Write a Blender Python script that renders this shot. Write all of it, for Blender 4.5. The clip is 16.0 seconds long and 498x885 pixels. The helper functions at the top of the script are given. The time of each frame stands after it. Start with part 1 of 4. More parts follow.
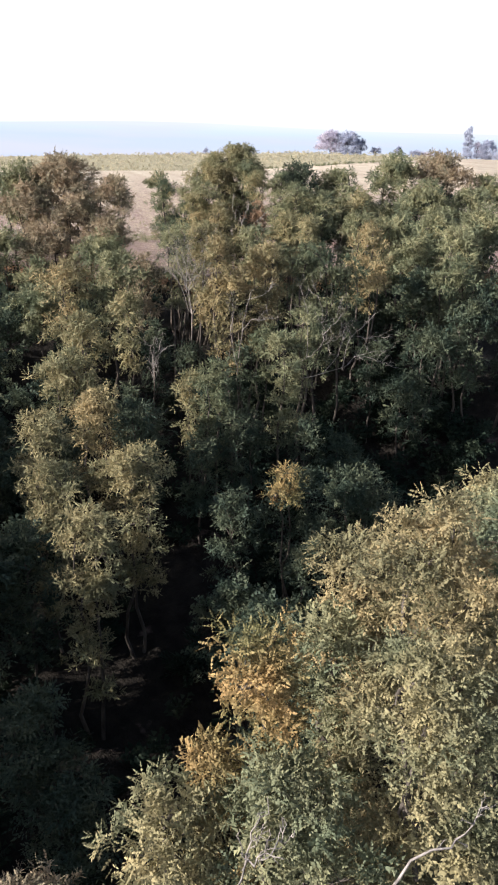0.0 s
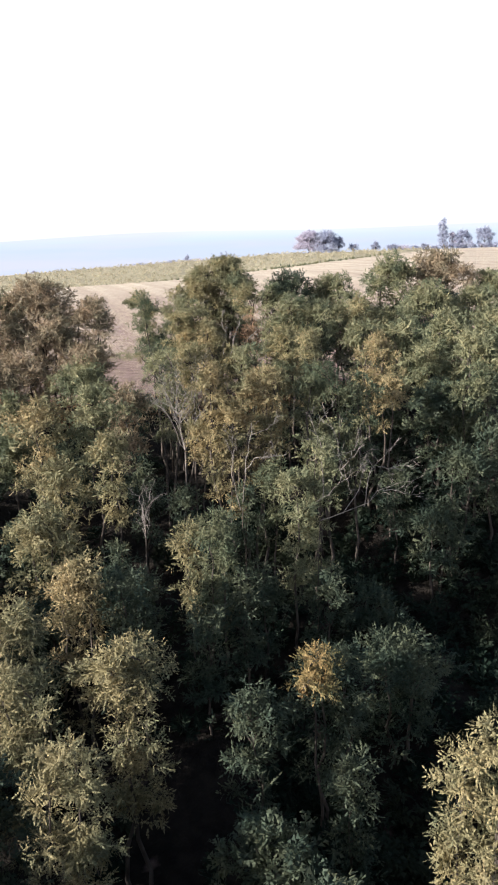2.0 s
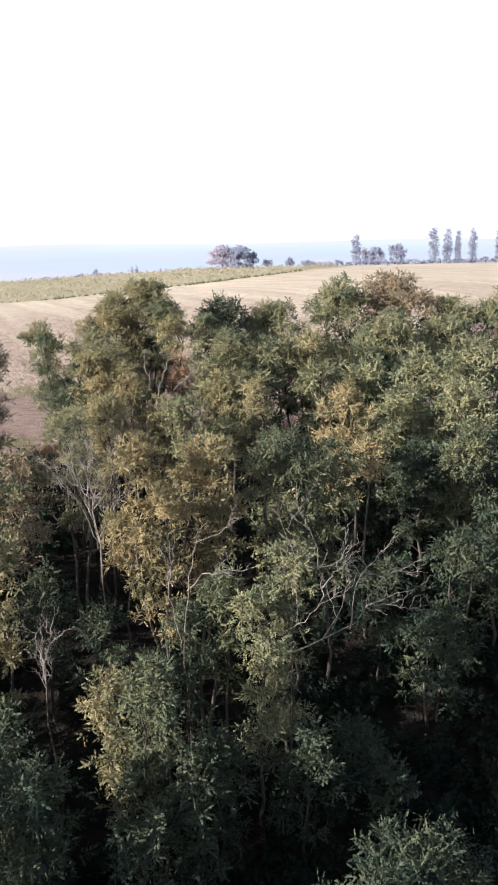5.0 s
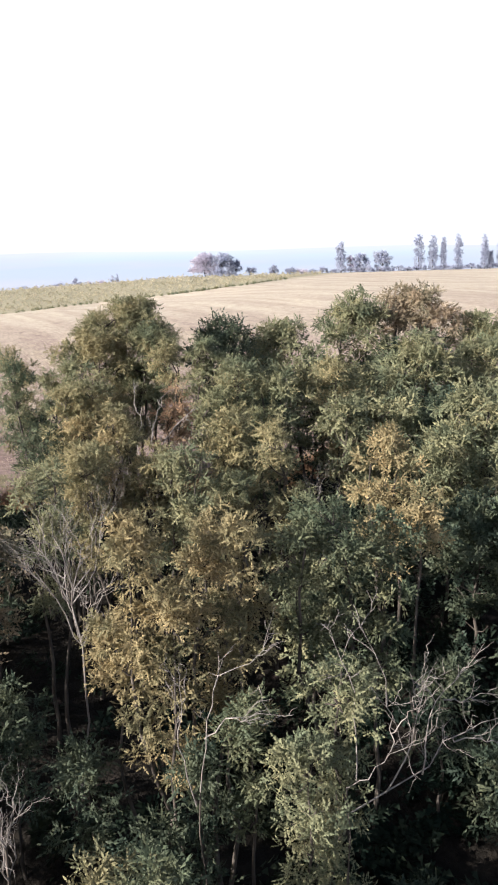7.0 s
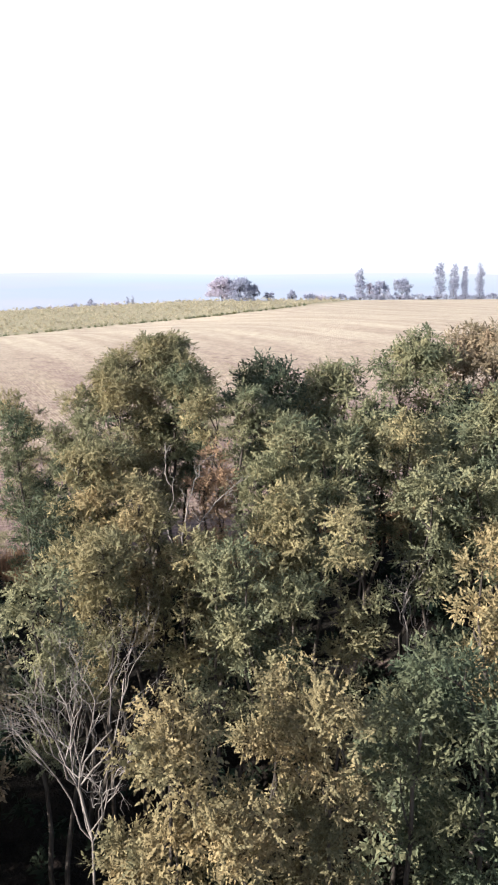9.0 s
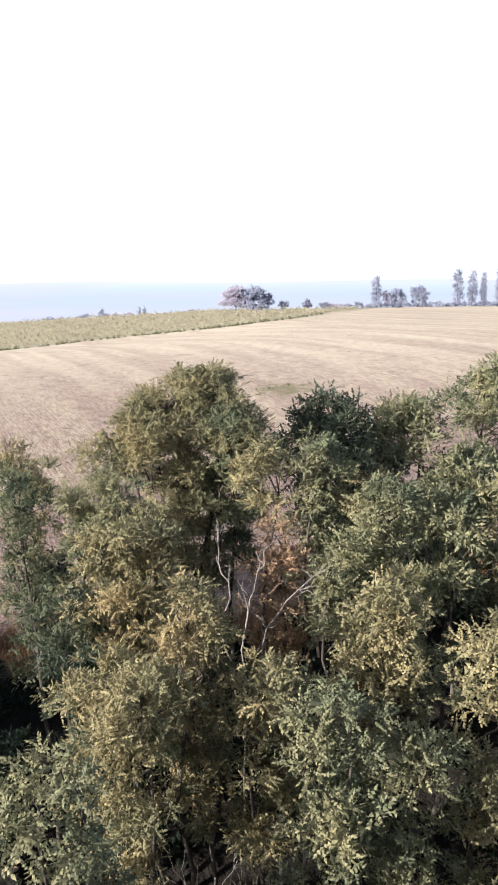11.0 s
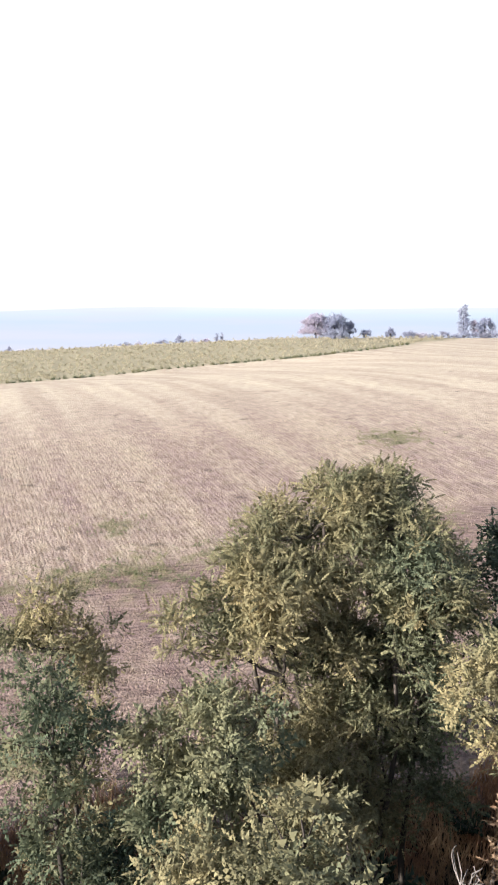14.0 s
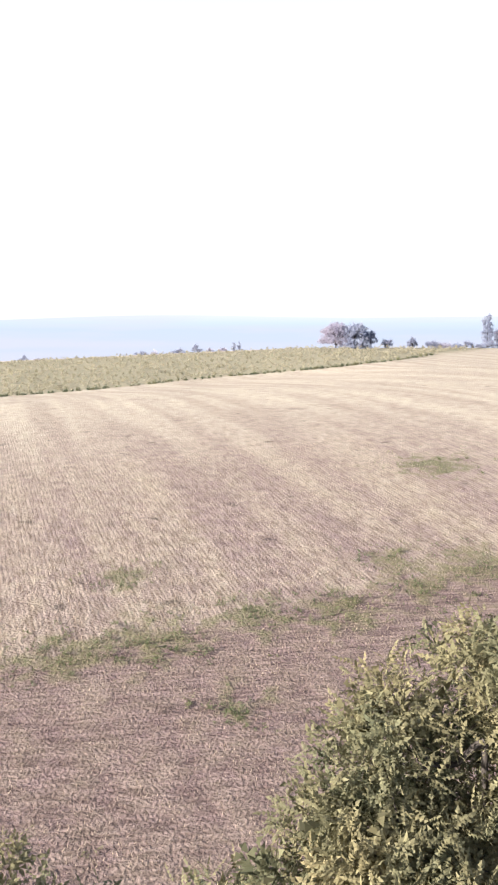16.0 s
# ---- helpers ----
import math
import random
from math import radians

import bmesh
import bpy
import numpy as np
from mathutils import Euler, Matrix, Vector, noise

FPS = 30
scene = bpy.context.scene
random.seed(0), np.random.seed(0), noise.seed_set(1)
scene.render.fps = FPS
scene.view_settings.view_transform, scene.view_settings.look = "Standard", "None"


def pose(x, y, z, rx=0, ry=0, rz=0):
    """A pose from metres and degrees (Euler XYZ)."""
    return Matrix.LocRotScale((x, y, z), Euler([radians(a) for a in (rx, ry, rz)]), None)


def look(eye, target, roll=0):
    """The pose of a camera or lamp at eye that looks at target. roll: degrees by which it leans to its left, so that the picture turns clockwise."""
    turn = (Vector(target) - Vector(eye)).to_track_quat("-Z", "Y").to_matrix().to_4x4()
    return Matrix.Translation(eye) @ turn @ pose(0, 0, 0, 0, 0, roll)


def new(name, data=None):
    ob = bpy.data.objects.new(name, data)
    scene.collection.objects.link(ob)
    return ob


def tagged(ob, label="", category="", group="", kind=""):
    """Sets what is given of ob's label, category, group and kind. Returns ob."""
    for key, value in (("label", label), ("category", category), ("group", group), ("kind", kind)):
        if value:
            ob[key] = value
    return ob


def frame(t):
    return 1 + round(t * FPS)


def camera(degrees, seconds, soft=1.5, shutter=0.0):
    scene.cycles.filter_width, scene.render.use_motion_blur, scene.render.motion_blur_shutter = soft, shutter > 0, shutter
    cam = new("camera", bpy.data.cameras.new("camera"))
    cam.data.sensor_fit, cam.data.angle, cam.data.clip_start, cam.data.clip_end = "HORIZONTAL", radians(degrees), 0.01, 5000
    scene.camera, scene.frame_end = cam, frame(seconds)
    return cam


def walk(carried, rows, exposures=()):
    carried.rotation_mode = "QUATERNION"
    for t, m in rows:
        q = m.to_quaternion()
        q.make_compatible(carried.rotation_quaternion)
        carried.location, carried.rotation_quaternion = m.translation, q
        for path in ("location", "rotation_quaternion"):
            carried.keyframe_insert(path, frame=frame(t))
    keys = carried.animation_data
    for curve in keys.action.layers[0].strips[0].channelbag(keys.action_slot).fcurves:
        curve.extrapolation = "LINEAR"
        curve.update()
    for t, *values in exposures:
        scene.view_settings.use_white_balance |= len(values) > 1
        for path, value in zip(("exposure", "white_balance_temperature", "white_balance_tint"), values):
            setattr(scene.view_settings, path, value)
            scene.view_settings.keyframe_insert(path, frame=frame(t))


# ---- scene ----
cam = camera(35.1, 16.0, 2.0)
PATH = [
    (0, (8.368, 8.887, 14.591), (7.885, 10.683, 13.855), 2.2),
    (0.5, (7.819, 10.637, 14.678), (7.392, 12.448, 13.944), 1.8),
    (1, (7.256, 12.135, 14.871), (6.824, 13.954, 14.161), 1.5),
    (1.5, (6.657, 13.823, 14.95), (6.187, 15.689, 14.405), -0.6),
    (2, (6.007, 15.442, 15.055), (5.515, 17.312, 14.545), -1.7),
    (2.5, (5.382, 17.115, 15.121), (4.93, 19.0, 14.626), -1.5),
    (3, (4.768, 18.806, 15.174), (4.422, 20.715, 14.687), -0.9),
    (3.5, (4.153, 20.489, 15.254), (3.825, 22.401, 14.767), -0.8),
    (4, (3.563, 22.168, 15.323), (3.25, 24.082, 14.837), -0.8),
    (6.5, (0.712, 30.942, 15.587), (0.478, 32.87, 15.113), -1.3),
    (7, (0.11, 32.752, 15.624), (-0.12, 34.683, 15.157), -1.3),
    (7.5, (-0.504, 34.546, 15.676), (-0.739, 36.48, 15.223), -1.2),
    (8, (-1.131, 36.314, 15.765), (-1.371, 38.252, 15.334), -0.6),
    (8.5, (-1.775, 38.035, 15.847), (-2.022, 39.976, 15.431), -0.2),
    (9, (-2.447, 39.799, 15.917), (-2.702, 41.74, 15.507), 0.0),
    (11.5, (-5.8, 48.242, 16.304), (-6.086, 50.185, 15.925), -0.6),
    (12, (-6.496, 49.948, 16.38), (-6.786, 51.894, 16.016), -0.7),
    (12.5, (-7.175, 51.678, 16.443), (-7.539, 53.614, 16.095), -1.1),
    (13, (-7.852, 53.34, 16.524), (-8.252, 55.273, 16.198), 0.1),
    (13.5, (-8.494, 55.047, 16.599), (-8.931, 56.971, 16.272), 0.2),
    (14, (-9.126, 56.716, 16.688), (-9.587, 58.634, 16.361), 0.1),
    (14.5, (-9.74, 58.37, 16.781), (-10.218, 60.284, 16.455), -0.1),
    (15, (-10.389, 60.116, 16.839), (-10.876, 62.029, 16.517), -0.1),
    (15.5, (-11.04, 61.856, 16.916), (-11.534, 63.768, 16.598), 0.0),
    (16, (-11.686, 63.562, 16.992), (-12.186, 65.474, 16.685), 0.2),
]
walk(cam, [(t, look(eye, target, roll)) for t, eye, target, roll in PATH],
     exposures=[(0, 1.42, 5990, 10), (16, 1.42, 5990, 10)])

# ---- sky and sun ----
SUN_TO = Vector((-0.80, -0.60, 0.0)).normalized()
SUN_UP = radians(21)
world = bpy.data.worlds.new("hazy_sky")
scene.world = world
world.use_nodes = True
wn, wl = world.node_tree.nodes, world.node_tree.links
sky = wn.new("ShaderNodeTexSky")
sky.sky_type = "NISHITA"
sky.sun_disc = False
sky.sun_elevation = SUN_UP
sky.sun_rotation = math.atan2(SUN_TO.x, SUN_TO.y)
sky.dust_density = 4.0
veil = wn.new("ShaderNodeMix")
veil.data_type = "RGBA"
veil.inputs[7].default_value = (5.15, 5.15, 5.45, 1)
high = wn.new("ShaderNodeSeparateXYZ")
wl.new(wn.new("ShaderNodeTexCoord").outputs["Generated"], high.inputs[0])
fade = wn.new("ShaderNodeMapRange")
fade.interpolation_type = "SMOOTHSTEP"
fade.inputs["From Min"].default_value, fade.inputs["From Max"].default_value = 0.30, 0.56
fade.inputs["To Min"].default_value, fade.inputs["To Max"].default_value = 0.9, 0.04
wl.new(high.outputs["Z"], fade.inputs["Value"])
wl.new(fade.outputs[0], veil.inputs["Factor"])
wl.new(sky.outputs[0], veil.inputs[6])
wl.new(veil.outputs[2], wn["Background"].inputs["Color"])
wn["Background"].inputs["Strength"].default_value = 0.088

sun = new("sun", bpy.data.lights.new("sun", "SUN"))
sun.data.energy, sun.data.angle, sun.data.color = 5.4, radians(0.6), (1.0, 0.90, 0.78)
sun_from = Vector((SUN_TO.x * math.cos(SUN_UP), SUN_TO.y * math.cos(SUN_UP), math.sin(SUN_UP)))
sun.matrix_world = look((-60, -20, 60), Vector((-60, -20, 60)) - sun_from)


# ---- materials ----
def material(name, rough=0.8, spec=0.3):
    m = bpy.data.materials.new(name)
    m.use_nodes = True
    p = m.node_tree.nodes["Principled BSDF"]
    p.inputs["Roughness"].default_value = rough
    p.inputs["Specular IOR Level"].default_value = spec
    return m, m.node_tree.nodes, m.node_tree.links, p


def mixed(n, l, fac, a, b):
    """A colour mix node; a and b are sockets or colours, fac a socket or a number."""
    k = n.new("ShaderNodeMix")
    k.data_type = "RGBA"
    for value, socket in ((fac, k.inputs["Factor"]), (a, k.inputs[6]), (b, k.inputs[7])):
        if isinstance(value, (int, float)):
            socket.default_value = value
        elif isinstance(value, tuple):
            socket.default_value = (*value, 1)
        else:
            l.new(value, socket)
    return k.outputs[2]


def noise_fac(n, l, scale, lo, hi, detail=4.0, where=None, stretch=None):
    """A noise between lo and hi, spread to 0..1."""
    if where is None:
        where = n.new("ShaderNodeTexCoord").outputs["Object"]
    if stretch:
        for key, value in (("Rotation", (0, 0, stretch[1])), ("Scale", stretch[0])):
            mp = n.new("ShaderNodeMapping")
            mp.inputs[key].default_value = value
            l.new(where, mp.inputs["Vector"])
            where = mp.outputs[0]
    t = n.new("ShaderNodeTexNoise")
    t.inputs["Scale"].default_value, t.inputs["Detail"].default_value = scale, detail
    l.new(where, t.inputs["Vector"])
    r = n.new("ShaderNodeMapRange")
    r.inputs["From Min"].default_value, r.inputs["From Max"].default_value = lo, hi
    l.new(t.outputs["Fac"], r.inputs["Value"])
    return r.outputs[0]


def bumped(n, l, p, height, strength, distance):
    b = n.new("ShaderNodeBump")
    b.inputs["Strength"].default_value, b.inputs["Distance"].default_value = strength, distance
    l.new(height, b.inputs["Height"])
    l.new(b.outputs[0], p.inputs["Normal"])


def foliage(name, green, turned, lo, hi, clump=0.55, glow=0.30, spec=0.12, vary=(0.68, 1.28)):
    """Leaves from green to turned in patches, a little light passing through them."""
    m, n, l, p = material(name, 0.62, spec)
    patch = noise_fac(n, l, clump, lo, hi, 3.0)
    base = mixed(n, l, patch, green, turned)
    g = n.new("ShaderNodeNewGeometry")
    shade = n.new("ShaderNodeMapRange")
    shade.inputs["To Min"].default_value, shade.inputs["To Max"].default_value = vary
    l.new(g.outputs["Random Per Island"], shade.inputs["Value"])
    h = n.new("ShaderNodeHueSaturation")
    l.new(shade.outputs[0], h.inputs["Value"])
    l.new(base, h.inputs["Color"])
    l.new(h.outputs[0], p.inputs["Base Color"])
    t = n.new("ShaderNodeBsdfTranslucent")
    l.new(h.outputs[0], t.inputs["Color"])
    k = n.new("ShaderNodeMixShader")
    k.inputs[0].default_value = glow
    l.new(p.outputs[0], k.inputs[1])
    l.new(t.outputs[0], k.inputs[2])
    l.new(k.outputs[0], n["Material Output"].inputs["Surface"])
    return m


def bark(name, dark, light):
    m, n, l, p = material(name, 0.9, 0.2)
    f = noise_fac(n, l, 5.0, 0.3, 0.7, 5.0, stretch=((1, 1, 0.25), 0))
    l.new(mixed(n, l, f, dark, light), p.inputs["Base Color"])
    bumped(n, l, p, f, 0.6, 0.03)
    return m


LEAF = {
    "olive": foliage("olive_leaves", (0.108, 0.126, 0.078), (0.256, 0.234, 0.128), 0.40, 0.72),
    "ochre": foliage("ochre_green_leaves", (0.128, 0.134, 0.079), (0.306, 0.252, 0.132), 0.38, 0.70),
    # dark green, deepened further as gully shade; sage is the green of lit crowns
    "green": foliage("green_leaves", (0.040, 0.058, 0.042), (0.108, 0.114, 0.066), 0.42, 0.75),
    "gold": foliage("golden_leaves", (0.150, 0.139, 0.078), (0.342, 0.262, 0.137), 0.38, 0.70),
    "amber": foliage("amber_leaves", (0.143, 0.132, 0.061), (0.368, 0.238, 0.106), 0.40, 0.68),
    "russet": foliage("russet_leaves", (0.205, 0.150, 0.100), (0.345, 0.222, 0.136), 0.35, 0.65),
    "sage": foliage("sage_green_leaves", (0.080, 0.100, 0.062), (0.172, 0.164, 0.090), 0.42, 0.74),
    "brown": foliage("olive_brown_leaves", (0.163, 0.148, 0.101), (0.305, 0.227, 0.150), 0.38, 0.68),
    # the next three have distance haze put into the leaf colour
    "far": foliage("haze_greyed_green_leaves", (0.41, 0.43, 0.53), (0.50, 0.515, 0.60), 0.4, 0.7, 0.2, 0.6, 0.1, (0.95, 1.05)),
    "mauve": foliage("haze_mauve_leaves", (0.49, 0.46, 0.545), (0.57, 0.53, 0.60), 0.4, 0.7, 0.2, 0.6, 0.1, (0.95, 1.05)),
    "hedge": foliage("haze_blued_hedge_leaves", (0.33, 0.345, 0.44), (0.40, 0.40, 0.48), 0.4, 0.7, 0.2, 0.65, 0.1, (0.85, 1.12)),
    "vine": foliage("vine_leaves", (0.35, 0.322, 0.225), (0.50, 0.448, 0.325), 0.35, 0.65, 0.15, 0.4, 0.1, (0.75, 1.2)),
    # green darkened to stand for shade under the trees
    "undergrowth": foliage("shade_darkened_undergrowth", (0.013, 0.022, 0.016), (0.030, 0.036, 0.022), 0.4, 0.7, 0.3, 0.25, 0.05),
    "weed": foliage("weed_leaves", (0.125, 0.140, 0.070), (0.20, 0.19, 0.10), 0.4, 0.7, 0.4),
    "dry": foliage("dry_grass_blades", (0.20, 0.115, 0.07), (0.34, 0.23, 0.13), 0.4, 0.65, 0.5),
    "straw": foliage("straw_stubble", (0.22, 0.165, 0.13), (0.42, 0.345, 0.25), 0.4, 0.65, 0.4),
}
BARK = bark("dark_furrowed_bark", (0.030, 0.025, 0.021), (0.095, 0.080, 0.068))
DEAD = bark("weathered_grey_deadwood", (0.10, 0.088, 0.080), (0.27, 0.24, 0.22))


# ---- ground ----
S0, AHEAD, RIGHT = np.array((8.37, 8.89)), np.array((-0.344, 0.939)), np.array((0.939, 0.344))
PROFILE = {-4000: 40, -200: 14, -30: 3, -8: -2.5, 4: -6, 12: -8, 22: -10, 30: -9, 40: -5.2, 50: -2.0, 60: 0.2, 70: 1.3,
           82: 2.3, 92: 3.4, 104: 4.3, 116: 5.4, 132: 6.6, 160: 7.0, 200: 5.8, 240: 4.6, 300: 4.8, 355: 4.9, 400: 3.2,
           460: -4, 700: -28, 1500: -95, 4200: -240}


def smooth(a, b, v):
    t = np.clip((v - a) / (b - a), 0, 1)
    return t * t * (3 - 2 * t)


def along(x, y):
    dx, dy = np.asarray(x, float) - S0[0], np.asarray(y, float) - S0[1]
    return dx * AHEAD[0] + dy * AHEAD[1], dx * RIGHT[0] + dy * RIGHT[1]


def ground_z(x, y):
    """The height of the land: a wooded gully across the way, then a gently crowned field that falls away behind."""
    s, u = along(x, y)
    z = sum(np.interp(s + d, list(PROFILE), list(PROFILE.values())) for d in (-4, -2, 0, 2, 4)) / 5
    z = z + smooth(85, 130, s) * (1 - smooth(150, 260, s)) * np.clip(u, -40, 60) * 0.028
    z = z + smooth(150, 230, s) * np.clip(u - 10, -120, 40) * 0.045
    z = z - 1.7 * smooth(160, 245, s) * (1 - smooth(270, 345, s)) * (1 - smooth(10, 75, u))
    hollow = smooth(0, 15, s) * (1 - smooth(55, 75, s))
    z = z + hollow * (0.7 * np.sin(u * 0.21 + 1.0) * np.cos(s * 0.17) + 0.35 * np.sin(u * 0.55 + s * 0.4))
    return z


def field_edge(x):
    """Where the wood ends and the stubble begins."""
    return np.interp(x, (-400, -60, -28, -20, -14, -8, 0, 10, 25, 400), (60, 70, 73.0, 72.8, 76, 80, 86, 90, 95, 160))


def mesh_object(name, verts, faces, mat, parent=None, label="", smooth_faces=False):
    """verts (n, 3), faces (m, k): one mesh object, under parent."""
    verts, faces = np.asarray(verts, np.float32), np.asarray(faces, np.int32)
    me = bpy.data.meshes.new(name)
    me.vertices.add(len(verts))
    me.vertices.foreach_set("co", verts.ravel())
    k = faces.shape[1]
    me.loops.add(faces.size)
    me.loops.foreach_set("vertex_index", faces.ravel())
    me.polygons.add(len(faces))
    me.polygons.foreach_set("loop_start", np.arange(0, faces.size, k, dtype=np.int32))
    if smooth_faces:
        me.polygons.foreach_set("use_smooth", np.ones(len(faces), bool))
    me.update(calc_edges=True)
    me.materials.append(mat)
    ob = new(name, me)
    if parent:
        ob.parent = parent
    return tagged(ob, label)


def sheet(us, ss):
    u, s = np.meshgrid(us, ss)
    x = S0[0] + s * AHEAD[0] + u * RIGHT[0]
    y = S0[1] + s * AHEAD[1] + u * RIGHT[1]
    v = np.stack([x, y, ground_z(x, y)], -1).reshape(-1, 3)
    i = np.arange(len(ss) - 1)[:, None] * len(us) + np.arange(len(us) - 1)[None]
    f = np.stack([i, i + 1, i + 1 + len(us), i + len(us)], -1).reshape(-1, 4)
    return v, f


def rows_fac(n, l, where, turn, scale, distortion):
    """Drilled rows: 0..1 waves across the direction turn (radians)."""
    mp = n.new("ShaderNodeMapping")
    mp.inputs["Rotation"].default_value = (0, 0, turn)
    l.new(where, mp.inputs["Vector"])
    w = n.new("ShaderNodeTexWave")
    w.inputs["Scale"].default_value, w.inputs["Distortion"].default_value = scale, distortion
    w.inputs["Detail"].default_value, w.inputs["Detail Scale"].default_value = 3.0, 2.0
    l.new(mp.outputs[0], w.inputs["Vector"])
    return w.outputs["Fac"]


def number(n, l, kind, a, b):
    k = n.new("ShaderNodeMath")
    k.operation = kind
    for value, socket in ((a, k.inputs[0]), (b, k.inputs[1])):
        if isinstance(value, (int, float)):
            socket.default_value = value
        else:
            l.new(value, socket)
    return k.outputs[0]


def attribute(n, name):
    a = n.new("ShaderNodeAttribute")
    a.attribute_name = name
    return a.outputs["Fac"]


def ground_material():
    m, n, l, p = material("stubble_field_and_woodland_floor", 0.95, 0.1)
    where = n.new("ShaderNodeTexCoord").outputs["Object"]

    def cut(name, low, high, scale):
        k = n.new("ShaderNodeMapRange")
        k.inputs["From Min"].default_value, k.inputs["From Max"].default_value = low, high
        l.new(number(n, l, "ADD", attribute(n, name), noise_fac(n, l, scale, 0.25, 0.75, 5.0, where)), k.inputs["Value"])
        return k.outputs[0]

    field, head = cut("field", 0.8, 1.2, 0.6), cut("headland", 0.7, 1.3, 0.25)
    main_rows = rows_fac(n, l, where, radians(-34), 1.25, 2.2)
    head_rows = rows_fac(n, l, where, radians(66), 1.15, 2.2)
    rows = mixed(n, l, head, main_rows, head_rows)
    grain = noise_fac(n, l, 8.0, 0.38, 0.62, 12.0, where)
    lumps = noise_fac(n, l, 0.9, 0.35, 0.65, 6.0, where)
    streak = mixed(n, l, head, *(noise_fac(n, l, 1.0, 0.36, 0.64, 6.0, where, ((4.5, 0.9, 1.0), radians(a))) for a in (-34, 66)))
    streak = number(n, l, "ADD", number(n, l, "MULTIPLY", streak, 0.55), number(n, l, "MULTIPLY", rows, 0.20))
    fine = number(n, l, "ADD", streak, number(n, l, "MULTIPLY", grain, 0.25))
    bands = noise_fac(n, l, 1.0, 0.36, 0.64, 2.0, where, ((0.30, 0.02, 0.1), radians(-34)))
    broad = noise_fac(n, l, 0.035, 0.35, 0.65, 3.0, where)
    # reddish soil with straw lying over it, more straw in the bands the combine left
    bare = mixed(n, l, fine, (0.112, 0.072, 0.066), (0.325, 0.244, 0.226))
    pale = mixed(n, l, fine, (0.175, 0.132, 0.093), (0.480, 0.402, 0.305))
    straw = number(n, l, "ADD", number(n, l, "MULTIPLY", bands, 0.55), number(n, l, "MULTIPLY", lumps, 0.45))
    stubble = mixed(n, l, straw, bare, pale)
    # far stubble: paler straw, with grazing sheen and haze put into the colour
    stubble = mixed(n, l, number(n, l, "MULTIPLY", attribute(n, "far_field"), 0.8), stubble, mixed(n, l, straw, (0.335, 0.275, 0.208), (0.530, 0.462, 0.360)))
    headland = mixed(n, l, lumps, mixed(n, l, fine, (0.098, 0.066, 0.059), (0.270, 0.196, 0.180)), mixed(n, l, fine, (0.118, 0.086, 0.068), (0.310, 0.238, 0.196)))
    stubble = mixed(n, l, head, stubble, headland)
    weeds = number(n, l, "MULTIPLY", cut("weeds", 0.85, 1.25, 0.9), number(n, l, "ADD", 0.45, number(n, l, "MULTIPLY", grain, 0.5)))
    stubble = mixed(n, l, weeds, stubble, mixed(n, l, broad, (0.115, 0.120, 0.058), (0.175, 0.155, 0.080)))
    vine = mixed(n, l, lumps, (0.21, 0.19, 0.125), (0.31, 0.275, 0.19))
    stubble = mixed(n, l, attribute(n, "vineyard"), stubble, vine)
    # leaf litter, near black: the wood's deep shade is put into its colour
    shaded_litter = mixed(n, l, noise_fac(n, l, 1.6, 0.35, 0.65, 8.0, where), (0.008, 0.007, 0.006), (0.018, 0.015, 0.012))
    l.new(mixed(n, l, field, shaded_litter, stubble), p.inputs["Base Color"])
    height = number(n, l, "ADD", number(n, l, "MULTIPLY", rows, 0.22), number(n, l, "ADD", grain, lumps))
    bumped(n, l, p, height, 0.7, 0.055)
    return m


us = np.unique(np.concatenate([np.linspace(-3800, -400, 12), np.linspace(-400, -60, 35), np.arange(-60, 60, 1.0), np.linspace(60, 400, 35), np.linspace(400, 3800, 12)]))
ss = np.unique(np.concatenate([np.linspace(-3800, -200, 8), np.linspace(-200, -20, 10), np.arange(-20, 160, 1.0), np.arange(160, 500, 5.0), np.linspace(500, 4100, 20)]))
gv, gf = sheet(us, ss)
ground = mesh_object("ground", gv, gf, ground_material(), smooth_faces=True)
tagged(ground, "pinkish-brown stubble field beside a leaf-strewn woodland floor darkened as shade", "ground", kind="structure")


def point_mask(name, values):
    ground.data.attributes.new(name, "FLOAT", "POINT").data.foreach_set("value", np.asarray(values, np.float32))




def vine_edge(u):
    """The near edge of the vineyard, in metres along the way, by metres to its right."""
    return np.interp(u, (-160, -30, -12.7, 0.3, 14.7, 45, 58, 65, 104, 160), (150, 222, 238, 249, 256.5, 259.5, 268, 277, 330, 400))


def past_headland(x, y):
    """Metres beyond the headland, where the drilled rows turn."""
    return y - (91.0 + 0.88 * (x + 27.2))


gs, gu = along(gv[:, 0], gv[:, 1])
from_edge = gv[:, 1] - field_edge(gv[:, 0])
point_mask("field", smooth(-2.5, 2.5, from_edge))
point_mask("headland", 1 - smooth(-2.0, 2.0, past_headland(gv[:, 0], gv[:, 1])))
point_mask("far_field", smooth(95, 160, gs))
point_mask("vineyard", smooth(-1.5, 1.5, gs - vine_edge(gu)) * (1 - smooth(352, 356, gs)))
WEEDS = ((-23.7, 94.1, 2.2), (-27.2, 91.5, 1.8), (-20.0, 97.4, 1.9), (-16.5, 98.8, 1.9), (-13.2, 102.6, 2.0), (-18.8, 90.1, 1.2), (-10.3, 106.4, 2.6), (-27.9, 100.0, 1.5), (-13.0, 125.5, 3.0), (-22.2, 79.0, 1.5), (-14.5, 106.2, 1.8), (-30.5, 89.5, 1.6), (-19.6, 76.2, 1.1), (-25.4, 92.8, 1.2))
